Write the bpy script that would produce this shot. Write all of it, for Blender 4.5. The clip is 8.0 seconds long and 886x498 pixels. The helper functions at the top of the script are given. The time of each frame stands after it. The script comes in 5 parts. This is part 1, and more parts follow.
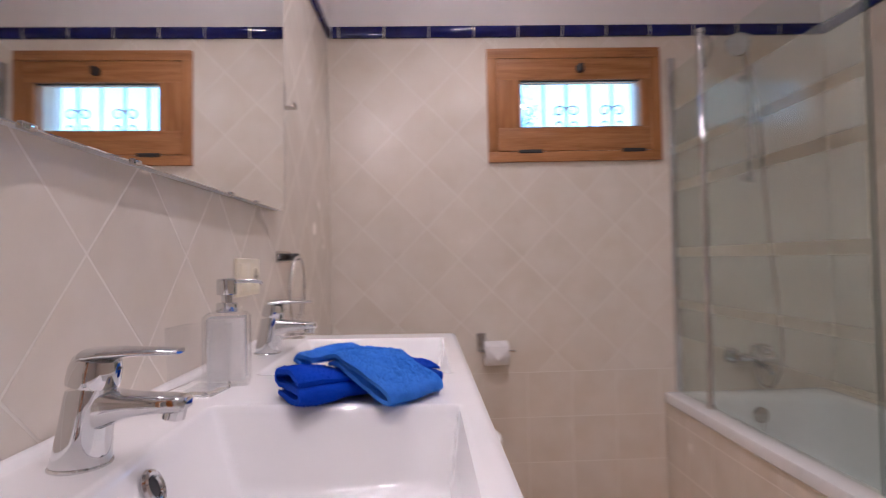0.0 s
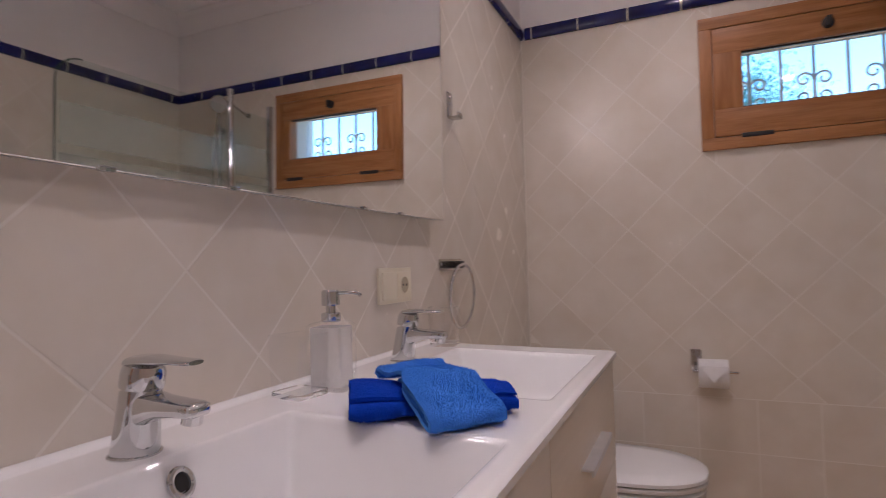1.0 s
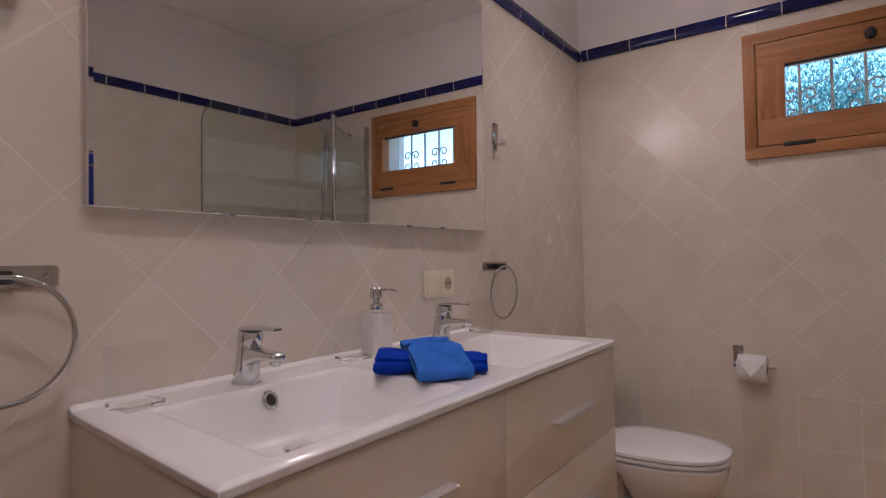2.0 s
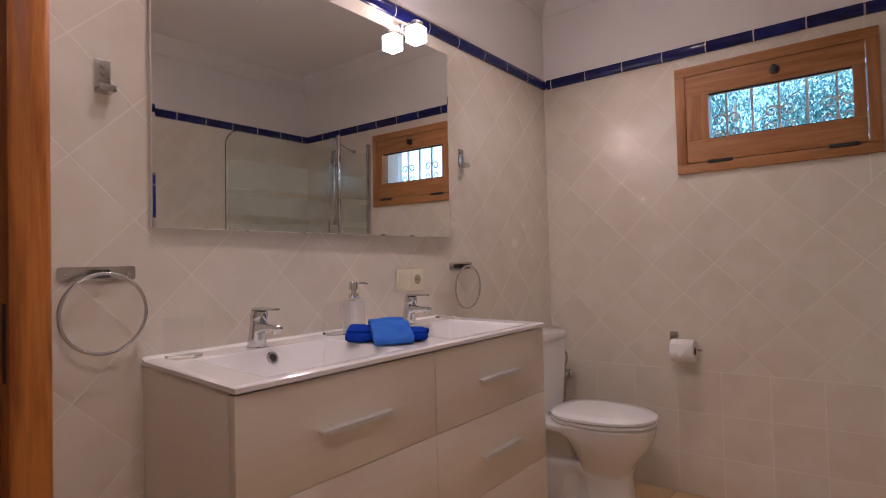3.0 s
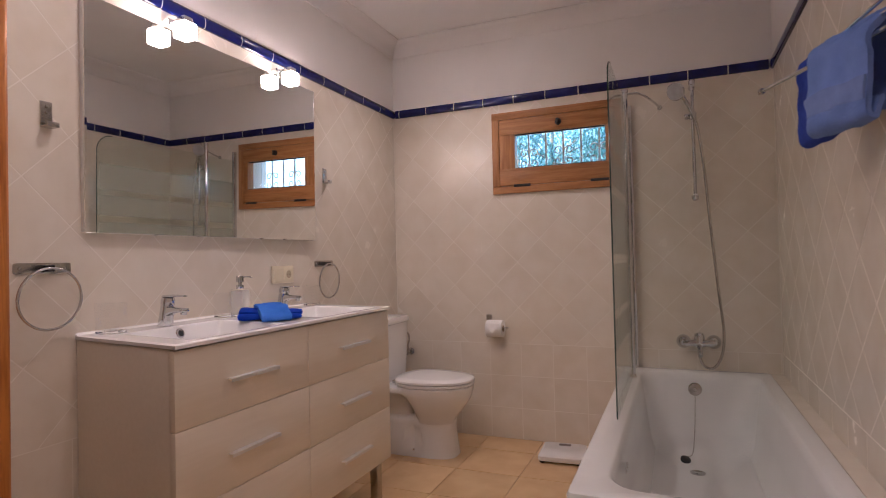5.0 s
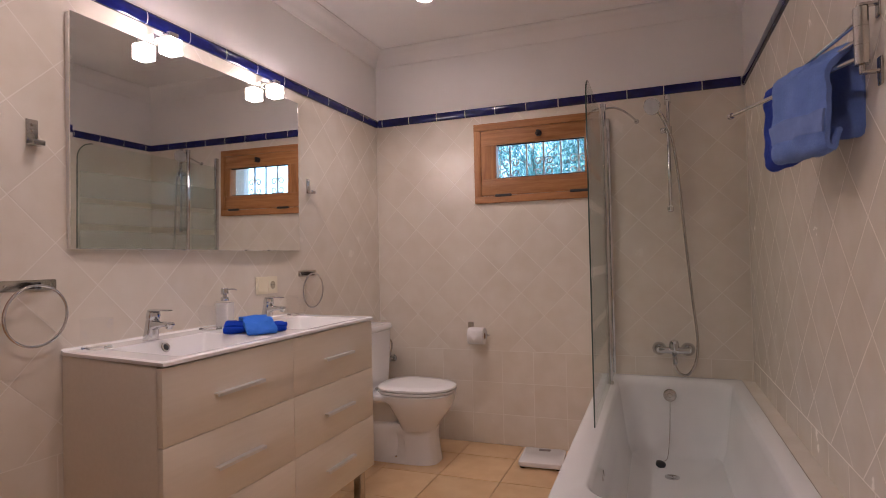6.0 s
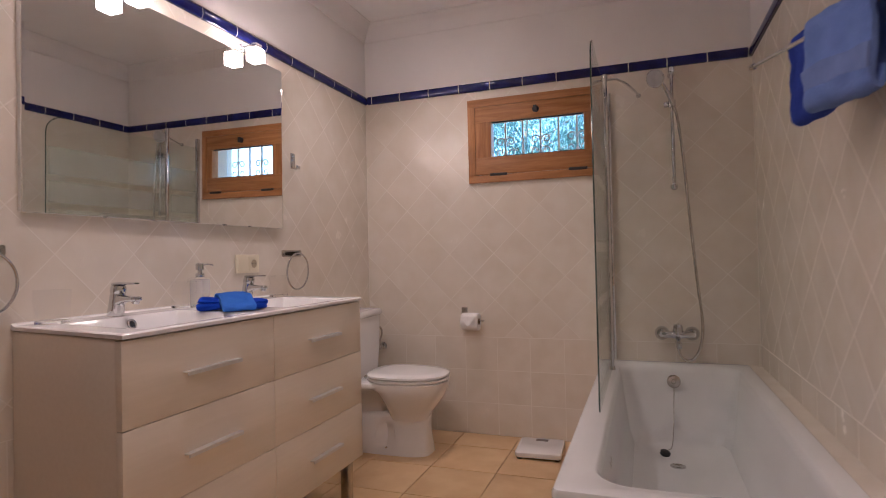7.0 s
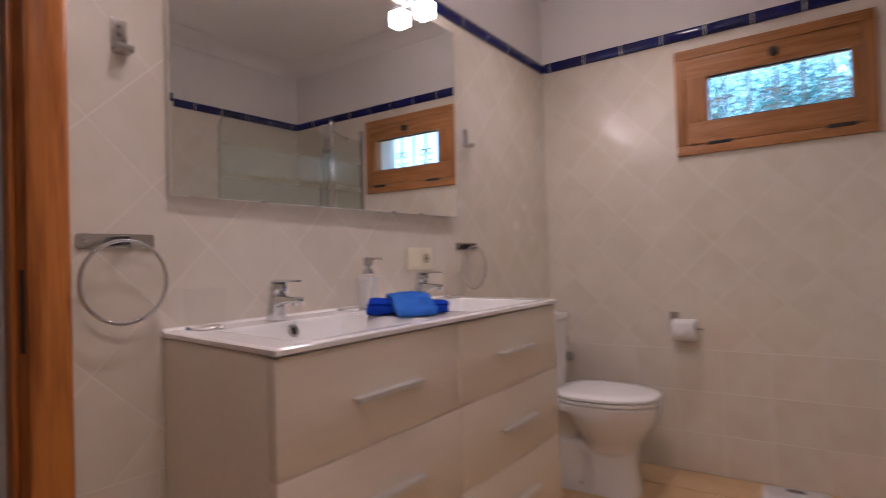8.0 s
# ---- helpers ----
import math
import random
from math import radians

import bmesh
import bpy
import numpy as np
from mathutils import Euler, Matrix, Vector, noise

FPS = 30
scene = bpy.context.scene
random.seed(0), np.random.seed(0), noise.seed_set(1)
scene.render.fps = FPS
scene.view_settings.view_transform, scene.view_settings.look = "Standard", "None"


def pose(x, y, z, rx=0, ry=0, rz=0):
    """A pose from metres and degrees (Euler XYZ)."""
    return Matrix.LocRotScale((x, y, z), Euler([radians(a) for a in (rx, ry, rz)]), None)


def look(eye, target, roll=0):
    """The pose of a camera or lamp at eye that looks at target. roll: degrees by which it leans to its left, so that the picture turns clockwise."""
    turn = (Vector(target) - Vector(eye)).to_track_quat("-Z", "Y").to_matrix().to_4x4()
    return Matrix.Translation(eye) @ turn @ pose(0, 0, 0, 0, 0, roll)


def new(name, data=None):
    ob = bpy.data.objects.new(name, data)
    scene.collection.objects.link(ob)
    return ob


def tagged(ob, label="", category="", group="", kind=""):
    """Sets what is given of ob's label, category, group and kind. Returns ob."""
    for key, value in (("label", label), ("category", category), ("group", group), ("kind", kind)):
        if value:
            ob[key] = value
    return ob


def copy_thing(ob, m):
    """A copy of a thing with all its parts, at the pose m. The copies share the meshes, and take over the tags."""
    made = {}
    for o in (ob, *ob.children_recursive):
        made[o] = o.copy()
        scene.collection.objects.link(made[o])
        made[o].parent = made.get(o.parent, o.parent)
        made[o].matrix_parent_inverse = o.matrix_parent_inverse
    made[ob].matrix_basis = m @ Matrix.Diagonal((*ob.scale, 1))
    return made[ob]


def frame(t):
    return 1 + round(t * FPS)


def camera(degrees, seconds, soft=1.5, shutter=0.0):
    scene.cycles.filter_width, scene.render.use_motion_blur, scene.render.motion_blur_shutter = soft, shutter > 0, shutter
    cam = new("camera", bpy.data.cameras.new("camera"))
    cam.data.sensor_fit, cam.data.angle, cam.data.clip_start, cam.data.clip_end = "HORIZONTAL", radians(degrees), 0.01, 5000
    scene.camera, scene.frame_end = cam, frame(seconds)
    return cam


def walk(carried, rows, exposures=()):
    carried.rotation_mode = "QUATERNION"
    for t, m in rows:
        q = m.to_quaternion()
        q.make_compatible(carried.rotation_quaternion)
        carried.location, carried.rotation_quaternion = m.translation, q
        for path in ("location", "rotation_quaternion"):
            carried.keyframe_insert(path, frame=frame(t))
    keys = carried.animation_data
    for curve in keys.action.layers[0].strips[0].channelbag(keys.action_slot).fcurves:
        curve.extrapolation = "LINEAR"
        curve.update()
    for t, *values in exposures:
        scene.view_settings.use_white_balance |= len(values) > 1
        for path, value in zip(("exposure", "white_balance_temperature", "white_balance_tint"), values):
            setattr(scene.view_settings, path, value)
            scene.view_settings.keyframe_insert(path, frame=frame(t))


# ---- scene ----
cam = camera(76.9, 8.0, soft=0.9, shutter=0.5)
PATH = [
    (0, (0.406, -0.123, 1.102), (0.476, 1.876, 1.139), -1.3),
    (0.5, (0.55, -0.026, 1.116), (0.107, 1.923, 1.165), -1.5),
    (1, (0.654, -0.009, 1.115), (-0.159, 1.817, 1.176), -1.5),
    (1.5, (0.803, -0.099, 1.139), (-0.24, 1.607, 1.191), -1.1),
    (3, (1.441, -0.485, 1.127), (0.22, 1.098, 1.183), -1.6),
    (3.5, (1.583, -0.633, 1.127), (0.393, 0.974, 1.179), -1.5),
    (4, (1.69, -0.809, 1.125), (0.64, 0.893, 1.162), -1.3),
    (4.5, (1.743, -0.947, 1.108), (0.865, 0.85, 1.143), -1.3),
    (6, (1.785, -1.079, 1.18), (1.072, 0.789, 1.216), -1.3),
    (6.5, (1.784, -1.061, 1.157), (1.094, 0.816, 1.187), -1.2),
    (7, (1.71, -0.928, 1.081), (1.03, 0.953, 1.111), -1.3),
    (7.5, (1.549, -0.731, 1.062), (0.705, 1.082, 1.087), -1.5),
    (8, (1.326, -0.546, 1.057), (0.171, 1.087, 1.102), -2.0),
]
walk(cam, [(t, look(eye, target, roll)) for t, eye, target, roll in PATH],
     [(0.0, 2.56, 4460, 2), (0.5, 2.31, 4500, 2), (1.0, 2.04, 4620, 3), (1.5, 1.87, 4650, 3), (3.0, 2.13, 4860, 4), (3.5, 2.25, 4890, 4), (6.0, 2.35, 4870, 3), (7.0, 2.37, 4850, 3), (8.0, 2.21, 4740, 3)])

# ---- world and light ----
W = 2.36        # window wall (y)
RX = 2.264      # wall beside the bath (x)
BACK = -2.9     # wall behind the camera (y)
CEIL = 2.60

world = bpy.data.worlds.new("world")
scene.world = world
world.use_nodes = True
wn = world.node_tree
sky = wn.nodes.new("ShaderNodeTexSky")
sky.sky_type, sky.sun_disc = "NISHITA", False
sky.sun_elevation, sky.sun_rotation = radians(52), radians(205)
wn.links.new(sky.outputs[0], wn.nodes["Background"].inputs[0])
wn.nodes["Background"].inputs[1].default_value = 0.15
sun = new("sun", bpy.data.lights.new("sun", "SUN"))
sun.data.energy, sun.data.angle, sun.data.color = 5.0, radians(0.5), (1, 0.95, 0.88)
sun.matrix_world = look((0, 0, 0), (-math.sin(radians(205)), -math.cos(radians(205)), -math.tan(radians(52))))


# ---- materials ----
def nodes(name):
    m = bpy.data.materials.new(name)
    m.use_nodes = True
    nt = m.node_tree
    return m, nt, nt.nodes["Principled BSDF"]


def setp(b, rough=0.5, metal=0.0, spec=0.5, coat=0.0):
    b.inputs["Roughness"].default_value = rough
    b.inputs["Metallic"].default_value = metal
    b.inputs["Specular IOR Level"].default_value = spec
    b.inputs["Coat Weight"].default_value = coat
    b.inputs["Coat Roughness"].default_value = 0.08


def surface(name, c1, c2, scale, rough=0.5, metal=0.0, spec=0.5, fine=0.0, bump=0.0, bscale=0.0, per_piece=0.0, stretch=None, rvar=0.08, coat=0.0):
    """Two colours mixed by coarse and fine noise, with relief and uneven gloss."""
    m, nt, b = nodes(name)
    setp(b, rough, metal, spec, coat)
    n, l = nt.nodes, nt.links
    tc = n.new("ShaderNodeTexCoord")
    mp = n.new("ShaderNodeMapping")
    l.new(tc.outputs["Object"], mp.inputs[0])
    if stretch:
        mp.inputs["Scale"].default_value = stretch
    big = n.new("ShaderNodeTexNoise")
    big.inputs["Scale"].default_value, big.inputs["Detail"].default_value = scale, 6
    l.new(mp.outputs[0], big.inputs["Vector"])
    src = big.outputs[0]
    if per_piece:
        info = n.new("ShaderNodeObjectInfo")
        off = n.new("ShaderNodeVectorMath")
        off.operation = "SCALE"
        comb = n.new("ShaderNodeCombineXYZ")
        for i in range(3):
            l.new(info.outputs["Random"], comb.inputs[i])
        l.new(comb.outputs[0], off.inputs[0])
        off.inputs["Scale"].default_value = 37.0
        add = n.new("ShaderNodeVectorMath")
        l.new(mp.outputs[0], add.inputs[0])
        l.new(off.outputs[0], add.inputs[1])
        l.new(add.outputs[0], big.inputs["Vector"])
    ramp = n.new("ShaderNodeMapRange")
    ramp.inputs["From Min"].default_value, ramp.inputs["From Max"].default_value = 0.3, 0.7
    l.new(src, ramp.inputs["Value"])
    mix = n.new("ShaderNodeMix")
    mix.data_type = "RGBA"
    mix.inputs["A"].default_value, mix.inputs["B"].default_value = (*c1, 1), (*c2, 1)
    l.new(ramp.outputs[0], mix.inputs["Factor"])
    col = mix.outputs["Result"]
    if per_piece or fine:
        hsv = n.new("ShaderNodeHueSaturation")
        l.new(col, hsv.inputs["Color"])
        val = n.new("ShaderNodeMath")
        val.operation = "MULTIPLY_ADD"
        if per_piece:
            l.new(info.outputs["Random"], val.inputs[0])
            val.inputs[1].default_value, val.inputs[2].default_value = per_piece, 1 - per_piece / 2
        else:
            small = n.new("ShaderNodeTexNoise")
            small.inputs["Scale"].default_value = scale * 12
            l.new(mp.outputs[0], small.inputs["Vector"])
            l.new(small.outputs[0], val.inputs[0])
            val.inputs[1].default_value, val.inputs[2].default_value = fine, 1 - fine / 2
        l.new(val.outputs[0], hsv.inputs["Value"])
        col = hsv.outputs[0]
    l.new(col, b.inputs["Base Color"])
    rv = n.new("ShaderNodeMapRange")
    rv.inputs["To Min"].default_value, rv.inputs["To Max"].default_value = max(0.02, rough * (1 - rvar)), min(1, rough * (1 + rvar))
    l.new(src, rv.inputs["Value"])
    l.new(rv.outputs[0], b.inputs["Roughness"])
    if bump:
        bn = n.new("ShaderNodeTexNoise")
        bn.inputs["Scale"].default_value, bn.inputs["Detail"].default_value = bscale, 4
        l.new(mp.outputs[0], bn.inputs["Vector"])
        bp = n.new("ShaderNodeBump")
        bp.inputs["Distance"].default_value = bump
        bp.inputs["Strength"].default_value = 0.6
        l.new(bn.outputs[0], bp.inputs["Height"])
        l.new(bp.outputs[0], b.inputs["Normal"])
    return m


def wood(name, c1, c2, axis, scale=1.0, rough=0.4):
    """Grain that runs along one axis, with knots."""
    m, nt, b = nodes(name)
    setp(b, rough, 0, 0.4, 0.08)
    n, l = nt.nodes, nt.links
    tc, mp = n.new("ShaderNodeTexCoord"), n.new("ShaderNodeMapping")
    l.new(tc.outputs["Object"], mp.inputs[0])
    st = [26.0 * scale] * 3
    st["xyz".index(axis)] = 2.0 * scale
    mp.inputs["Scale"].default_value = st
    a, f = n.new("ShaderNodeTexNoise"), n.new("ShaderNodeTexNoise")
    a.inputs["Scale"].default_value, a.inputs["Detail"].default_value, a.inputs["Distortion"].default_value = 1.0, 5, 1.2
    f.inputs["Scale"].default_value, f.inputs["Detail"].default_value = 7.0, 6
    l.new(mp.outputs[0], a.inputs["Vector"])
    l.new(mp.outputs[0], f.inputs["Vector"])
    add = n.new("ShaderNodeMath")
    add.operation = "MULTIPLY_ADD"
    l.new(f.outputs[0], add.inputs[0])
    add.inputs[1].default_value = 0.35
    l.new(a.outputs[0], add.inputs[2])
    r = n.new("ShaderNodeValToRGB")
    r.color_ramp.elements[0].position, r.color_ramp.elements[0].color = 0.48, (*c1, 1)
    r.color_ramp.elements[1].position, r.color_ramp.elements[1].color = 0.82, (*c2, 1)
    l.new(add.outputs[0], r.inputs[0])
    l.new(r.outputs[0], b.inputs["Base Color"])
    bp = n.new("ShaderNodeBump")
    bp.inputs["Distance"].default_value, bp.inputs["Strength"].default_value = 0.0003, 0.4
    l.new(add.outputs[0], bp.inputs["Height"])
    l.new(bp.outputs[0], b.inputs["Normal"])
    return m


def glass(name, rough=0.0, tint=(1, 1, 1), ior=1.45):
    m, nt, b = nodes(name)
    setp(b, rough)
    b.inputs["Base Color"].default_value = (*tint, 1)
    b.inputs["Transmission Weight"].default_value = 1.0
    b.inputs["IOR"].default_value = ior
    return m


def pane_glass(name, tint=(1, 1, 1), gloss=0.5, milk=0.0, milk_colour=(0.8, 0.82, 0.8)):
    """A thin pane: mostly clear, with Fresnel gloss, and a share of frosting."""
    m, nt, b = nodes(name)
    n, l = nt.nodes, nt.links
    out = n["Material Output"]
    clear, shine, fres = n.new("ShaderNodeBsdfTransparent"), n.new("ShaderNodeBsdfGlossy"), n.new("ShaderNodeLayerWeight")
    clear.inputs[0].default_value = (*tint, 1)
    shine.inputs["Roughness"].default_value = 0.01 if not milk else 0.12
    fres.inputs[0].default_value = 0.5
    pw, sc = n.new("ShaderNodeMath"), n.new("ShaderNodeMath")
    pw.operation, sc.operation = "POWER", "MULTIPLY_ADD"
    pw.inputs[1].default_value = 5.0
    sc.inputs[1].default_value, sc.inputs[2].default_value = 1.3 * gloss, 0.05 * gloss
    l.new(fres.outputs["Facing"], pw.inputs[0])
    l.new(pw.outputs[0], sc.inputs[0])
    body = clear.outputs[0]
    if milk:
        dif, tr, both, mm = n.new("ShaderNodeBsdfDiffuse"), n.new("ShaderNodeBsdfTranslucent"), n.new("ShaderNodeMixShader"), n.new("ShaderNodeMixShader")
        dif.inputs[0].default_value = tr.inputs[0].default_value = (*milk_colour, 1)
        both.inputs[0].default_value = 0.5
        l.new(dif.outputs[0], both.inputs[1])
        l.new(tr.outputs[0], both.inputs[2])
        noise_tex = n.new("ShaderNodeTexNoise")
        noise_tex.inputs["Scale"].default_value = 9
        rng = n.new("ShaderNodeMapRange")
        rng.inputs["To Min"].default_value, rng.inputs["To Max"].default_value = milk * 0.9, min(1, milk * 1.1)
        l.new(noise_tex.outputs[0], rng.inputs["Value"])
        l.new(rng.outputs[0], mm.inputs[0])
        l.new(body, mm.inputs[1])
        l.new(both.outputs[0], mm.inputs[2])
        body = mm.outputs[0]
    top = n.new("ShaderNodeMixShader")
    l.new(sc.outputs[0], top.inputs[0])
    l.new(body, top.inputs[1])
    l.new(shine.outputs[0], top.inputs[2])
    l.new(top.outputs[0], out.inputs[0])
    return m


def glow(name, colour, strength):
    m, nt, b = nodes(name)
    b.inputs["Base Color"].default_value = (0.9, 0.9, 0.9, 1)
    b.inputs["Emission Color"].default_value = (*colour, 1)
    b.inputs["Emission Strength"].default_value = strength
    return m


M_TILE = surface("wall_tile", (0.70, 0.635, 0.53), (0.765, 0.71, 0.62), 7.5, 0.265, spec=0.5, bump=0.0016, bscale=11, per_piece=0.03)
M_GROUT = surface("grout", (0.75, 0.70, 0.614), (0.81, 0.764, 0.686), 2.2, 0.8)
M_PAINT = surface("white_paint", (0.77, 0.745, 0.73), (0.81, 0.785, 0.77), 2.5, 0.75, bump=0.0006, bscale=60)
M_CEIL = surface("ceiling_paint", (0.84, 0.825, 0.81), (0.88, 0.865, 0.85), 2.5, 0.8, bump=0.0006, bscale=60)
M_BLUE = surface("cobalt_glaze", (0.005, 0.007, 0.075), (0.010, 0.014, 0.13), 14, 0.07, bump=0.0008, bscale=45, per_piece=0.3)
M_FLOOR = surface("terracotta_floor", (0.62, 0.41, 0.20), (0.74, 0.54, 0.30), 6, 0.33, bump=0.0009, bscale=14, per_piece=0.10)
M_FLOORGROUT = surface("floor_grout", (0.40, 0.29, 0.17), (0.48, 0.36, 0.23), 30, 0.9)
M_CERAMIC = surface("ceramic", (0.80, 0.79, 0.78), (0.83, 0.82, 0.81), 3, 0.06, spec=0.55)
M_ENAMEL = surface("bath_enamel", (0.77, 0.77, 0.76), (0.81, 0.81, 0.80), 3, 0.07, spec=0.5)
M_CHROME = surface("chrome", (0.60, 0.605, 0.61), (0.68, 0.685, 0.69), 9, 0.04, metal=1.0, rvar=0.3)
M_STEEL = surface("brushed_steel", (0.50, 0.475, 0.44), (0.60, 0.575, 0.53), 30, 0.24, metal=1.0)
# the dark reflection in the towel rings' brackets is put into this colour
M_BRACKET = surface("chrome_dark_reflection", (0.10, 0.10, 0.105), (0.16, 0.16, 0.165), 20, 0.12, metal=1.0)
M_ALU = surface("satin_aluminium", (0.76, 0.76, 0.76), (0.83, 0.83, 0.83), 30, 0.42, metal=1.0)
M_CAB = surface("cream_laminate", (0.755, 0.68, 0.565), (0.785, 0.712, 0.60), 3, 0.33, stretch=(24, 2, 24), fine=0.012)
M_DARK = surface("dark_gap", (0.02, 0.018, 0.016), (0.04, 0.035, 0.03), 20, 0.6)
M_WINWOOD_X = wood("window_wood_along", (0.28, 0.118, 0.031), (0.43, 0.204, 0.068), "x")
M_WINWOOD_Z = wood("window_wood_up", (0.28, 0.118, 0.031), (0.43, 0.204, 0.068), "z")
M_DOORWOOD = wood("door_wood", (0.27, 0.082, 0.012), (0.55, 0.21, 0.036), "z", 0.8, 0.35)
M_MIRROR = surface("silvered_mirror", (0.885, 0.895, 0.89), (0.895, 0.905, 0.90), 1, 0.012, metal=1.0)
M_ACRYL = glass("clear_acrylic", 0.0, (1.0, 1.0, 1.0), 1.27)
M_PANE = pane_glass("window_pane")
M_CLEAR = pane_glass("thin_acrylic", (1.0, 1.0, 1.0), 0.46)
M_SCREEN = pane_glass("screen_glass", (0.95, 0.98, 0.96), 0.5)
M_FROST = pane_glass("screen_frost", (0.94, 0.965, 0.95), 0.4, 0.15)
M_GLASSEDGE = surface("glass_edge", (0.02, 0.05, 0.04), (0.05, 0.09, 0.08), 10, 0.15)
M_SOCKET = surface("ivory_plastic", (0.80, 0.735, 0.56), (0.84, 0.775, 0.60), 8, 0.3)
M_WHITEPL = surface("white_plastic", (0.80, 0.80, 0.80), (0.85, 0.85, 0.85), 8, 0.25)
M_GREYPL = surface("grey_plastic", (0.46, 0.46, 0.46), (0.56, 0.56, 0.56), 30, 0.35)
M_SEAT = surface("toilet_seat_plastic", (0.82, 0.82, 0.82), (0.86, 0.86, 0.86), 5, 0.16)
M_BLACK = surface("black_rubber", (0.012, 0.012, 0.013), (0.03, 0.03, 0.03), 20, 0.45)
M_PAPER = surface("toilet_paper", (0.80, 0.79, 0.78), (0.86, 0.85, 0.84), 60, 0.95, bump=0.0008, bscale=200)
M_CARD = surface("cardboard", (0.32, 0.22, 0.13), (0.4, 0.28, 0.17), 50, 0.9)
M_SOAP = pane_glass("clear_soap", (0.98, 0.98, 0.97), 0.4, 0.46, (0.97, 0.97, 0.97))
M_LAMP = glow("lit_lamp_glass", (1.0, 0.66, 0.50), 17.0)
M_DOWN = glow("lit_downlight", (1.0, 0.66, 0.50), 20.0)
M_IRON = surface("white_painted_iron", (0.80, 0.81, 0.82), (0.86, 0.87, 0.88), 20, 0.5)
M_BARK = surface("bark", (0.10, 0.07, 0.05), (0.18, 0.13, 0.09), 12, 0.95, bump=0.01, bscale=20)
M_LEAF = surface("leaves", (0.05, 0.125, 0.125), (0.10, 0.205, 0.195), 4, 0.5)
lt, lo, lm = M_LEAF.node_tree.nodes.new("ShaderNodeBsdfTranslucent"), M_LEAF.node_tree.nodes["Material Output"], M_LEAF.node_tree.nodes.new("ShaderNodeMixShader")
lt.inputs[0].default_value, lm.inputs[0].default_value = (0.10, 0.20, 0.19, 1), 0.3
M_LEAF.node_tree.links.new(M_LEAF.node_tree.nodes["Principled BSDF"].outputs[0], lm.inputs[1])
M_LEAF.node_tree.links.new(lt.outputs[0], lm.inputs[2])
M_LEAF.node_tree.links.new(lm.outputs[0], lo.inputs[0])
M_GROUND = surface("dry_ground", (0.22, 0.19, 0.12), (0.32, 0.27, 0.18), 0.6, 0.95, bump=0.02, bscale=3)
M_WHITEWOOD = surface("white_lacquer", (0.74, 0.73, 0.72), (0.80, 0.79, 0.78), 3, 0.35)
M_BEDFLOOR = surface("bedroom_floor", (0.36, 0.25, 0.16), (0.44, 0.31, 0.2), 4, 0.5)


def terry(name, c1, c2):
    """Looped cotton: pile relief at loop size, and a soft sheen."""
    m = surface(name, c1, c2, 16, 0.95, spec=0.1, fine=0.25, bump=0.0035, bscale=420)
    m.node_tree.nodes["Principled BSDF"].inputs["Sheen Weight"].default_value = 0.45
    m.node_tree.nodes["Principled BSDF"].inputs["Sheen Roughness"].default_value = 0.5
    m.node_tree.nodes["Principled BSDF"].inputs["Sheen Tint"].default_value = (*[min(1, v * 2.5) for v in c2], 1)
    return m


M_TERRY_L = terry("light_blue_terry", (0.06, 0.185, 0.72), (0.095, 0.25, 0.84))
M_TERRY_D = terry("royal_blue_terry", (0.011, 0.040, 0.40), (0.02, 0.065, 0.52))
M_TERRY_G = terry("faded_blue_terry", (0.15, 0.225, 0.55), (0.195, 0.28, 0.65))
M_TERRY_N = terry("navy_blue_terry", (0.030, 0.052, 0.30), (0.048, 0.080, 0.40))
M_WEAVE = surface("flat_woven_band", (0.17, 0.235, 0.51), (0.21, 0.285, 0.58), 30, 0.85, spec=0.15, bump=0.0006, bscale=500)



# ---- mesh tools ----
def mesh(name, bm, material, smooth=False):
    me = bpy.data.meshes.new(name)
    bmesh.ops.recalc_face_normals(bm, faces=bm.faces)
    bm.to_mesh(me)
    bm.free()
    me.materials.append(material)
    if smooth:
        me.shade_smooth()
        me.set_sharp_from_angle(angle=radians(38))
    return me


def part(name, bm, material, parent=None, label="", smooth=True):
    ob = new(name, mesh(name, bm, material, smooth))
    ob.parent = parent
    if label:
        tagged(ob, label)
    return ob


def thing(name, label, category, group="", kind="", at=(0, 0, 0)):
    ob = new(name)
    ob.empty_display_size = 0.05
    ob.location = at
    return tagged(ob, label, category, group, kind)


def box(bm, lo, hi, bevel=0.0, seg=2):
    r = bmesh.ops.create_cube(bm, size=1.0)["verts"]
    for v in r:
        v.co = Vector([lo[i] + (v.co[i] + 0.5) * (hi[i] - lo[i]) for i in range(3)])
    if bevel:
        es = list({e for v in r for e in v.link_edges})
        bmesh.ops.bevel(bm, geom=es, offset=bevel, segments=seg, profile=0.5, affect="EDGES")
    return bm


def boxbm(lo, hi, bevel=0.0, seg=2):
    return box(bmesh.new(), lo, hi, bevel, seg)


def frame_of(d):
    d = d.normalized()
    a = Vector((0, 0, 1)) if abs(d.z) < 0.9 else Vector((1, 0, 0))
    s = d.cross(a).normalized()
    return s, s.cross(d).normalized()


def loft(bm, rings, cap=True, closed=False):
    vs = [[bm.verts.new(p) for p in r] for r in rings]
    n = len(vs[0])
    pairs = list(zip(vs, vs[1:])) + ([(vs[-1], vs[0])] if closed else [])
    for a, b in pairs:
        for i in range(n):
            bm.faces.new((a[i], a[(i + 1) % n], b[(i + 1) % n], b[i]))
    if cap and not closed:
        if cap != "end":
            bm.faces.new(vs[0][::-1])
        bm.faces.new(vs[-1])
    return bm


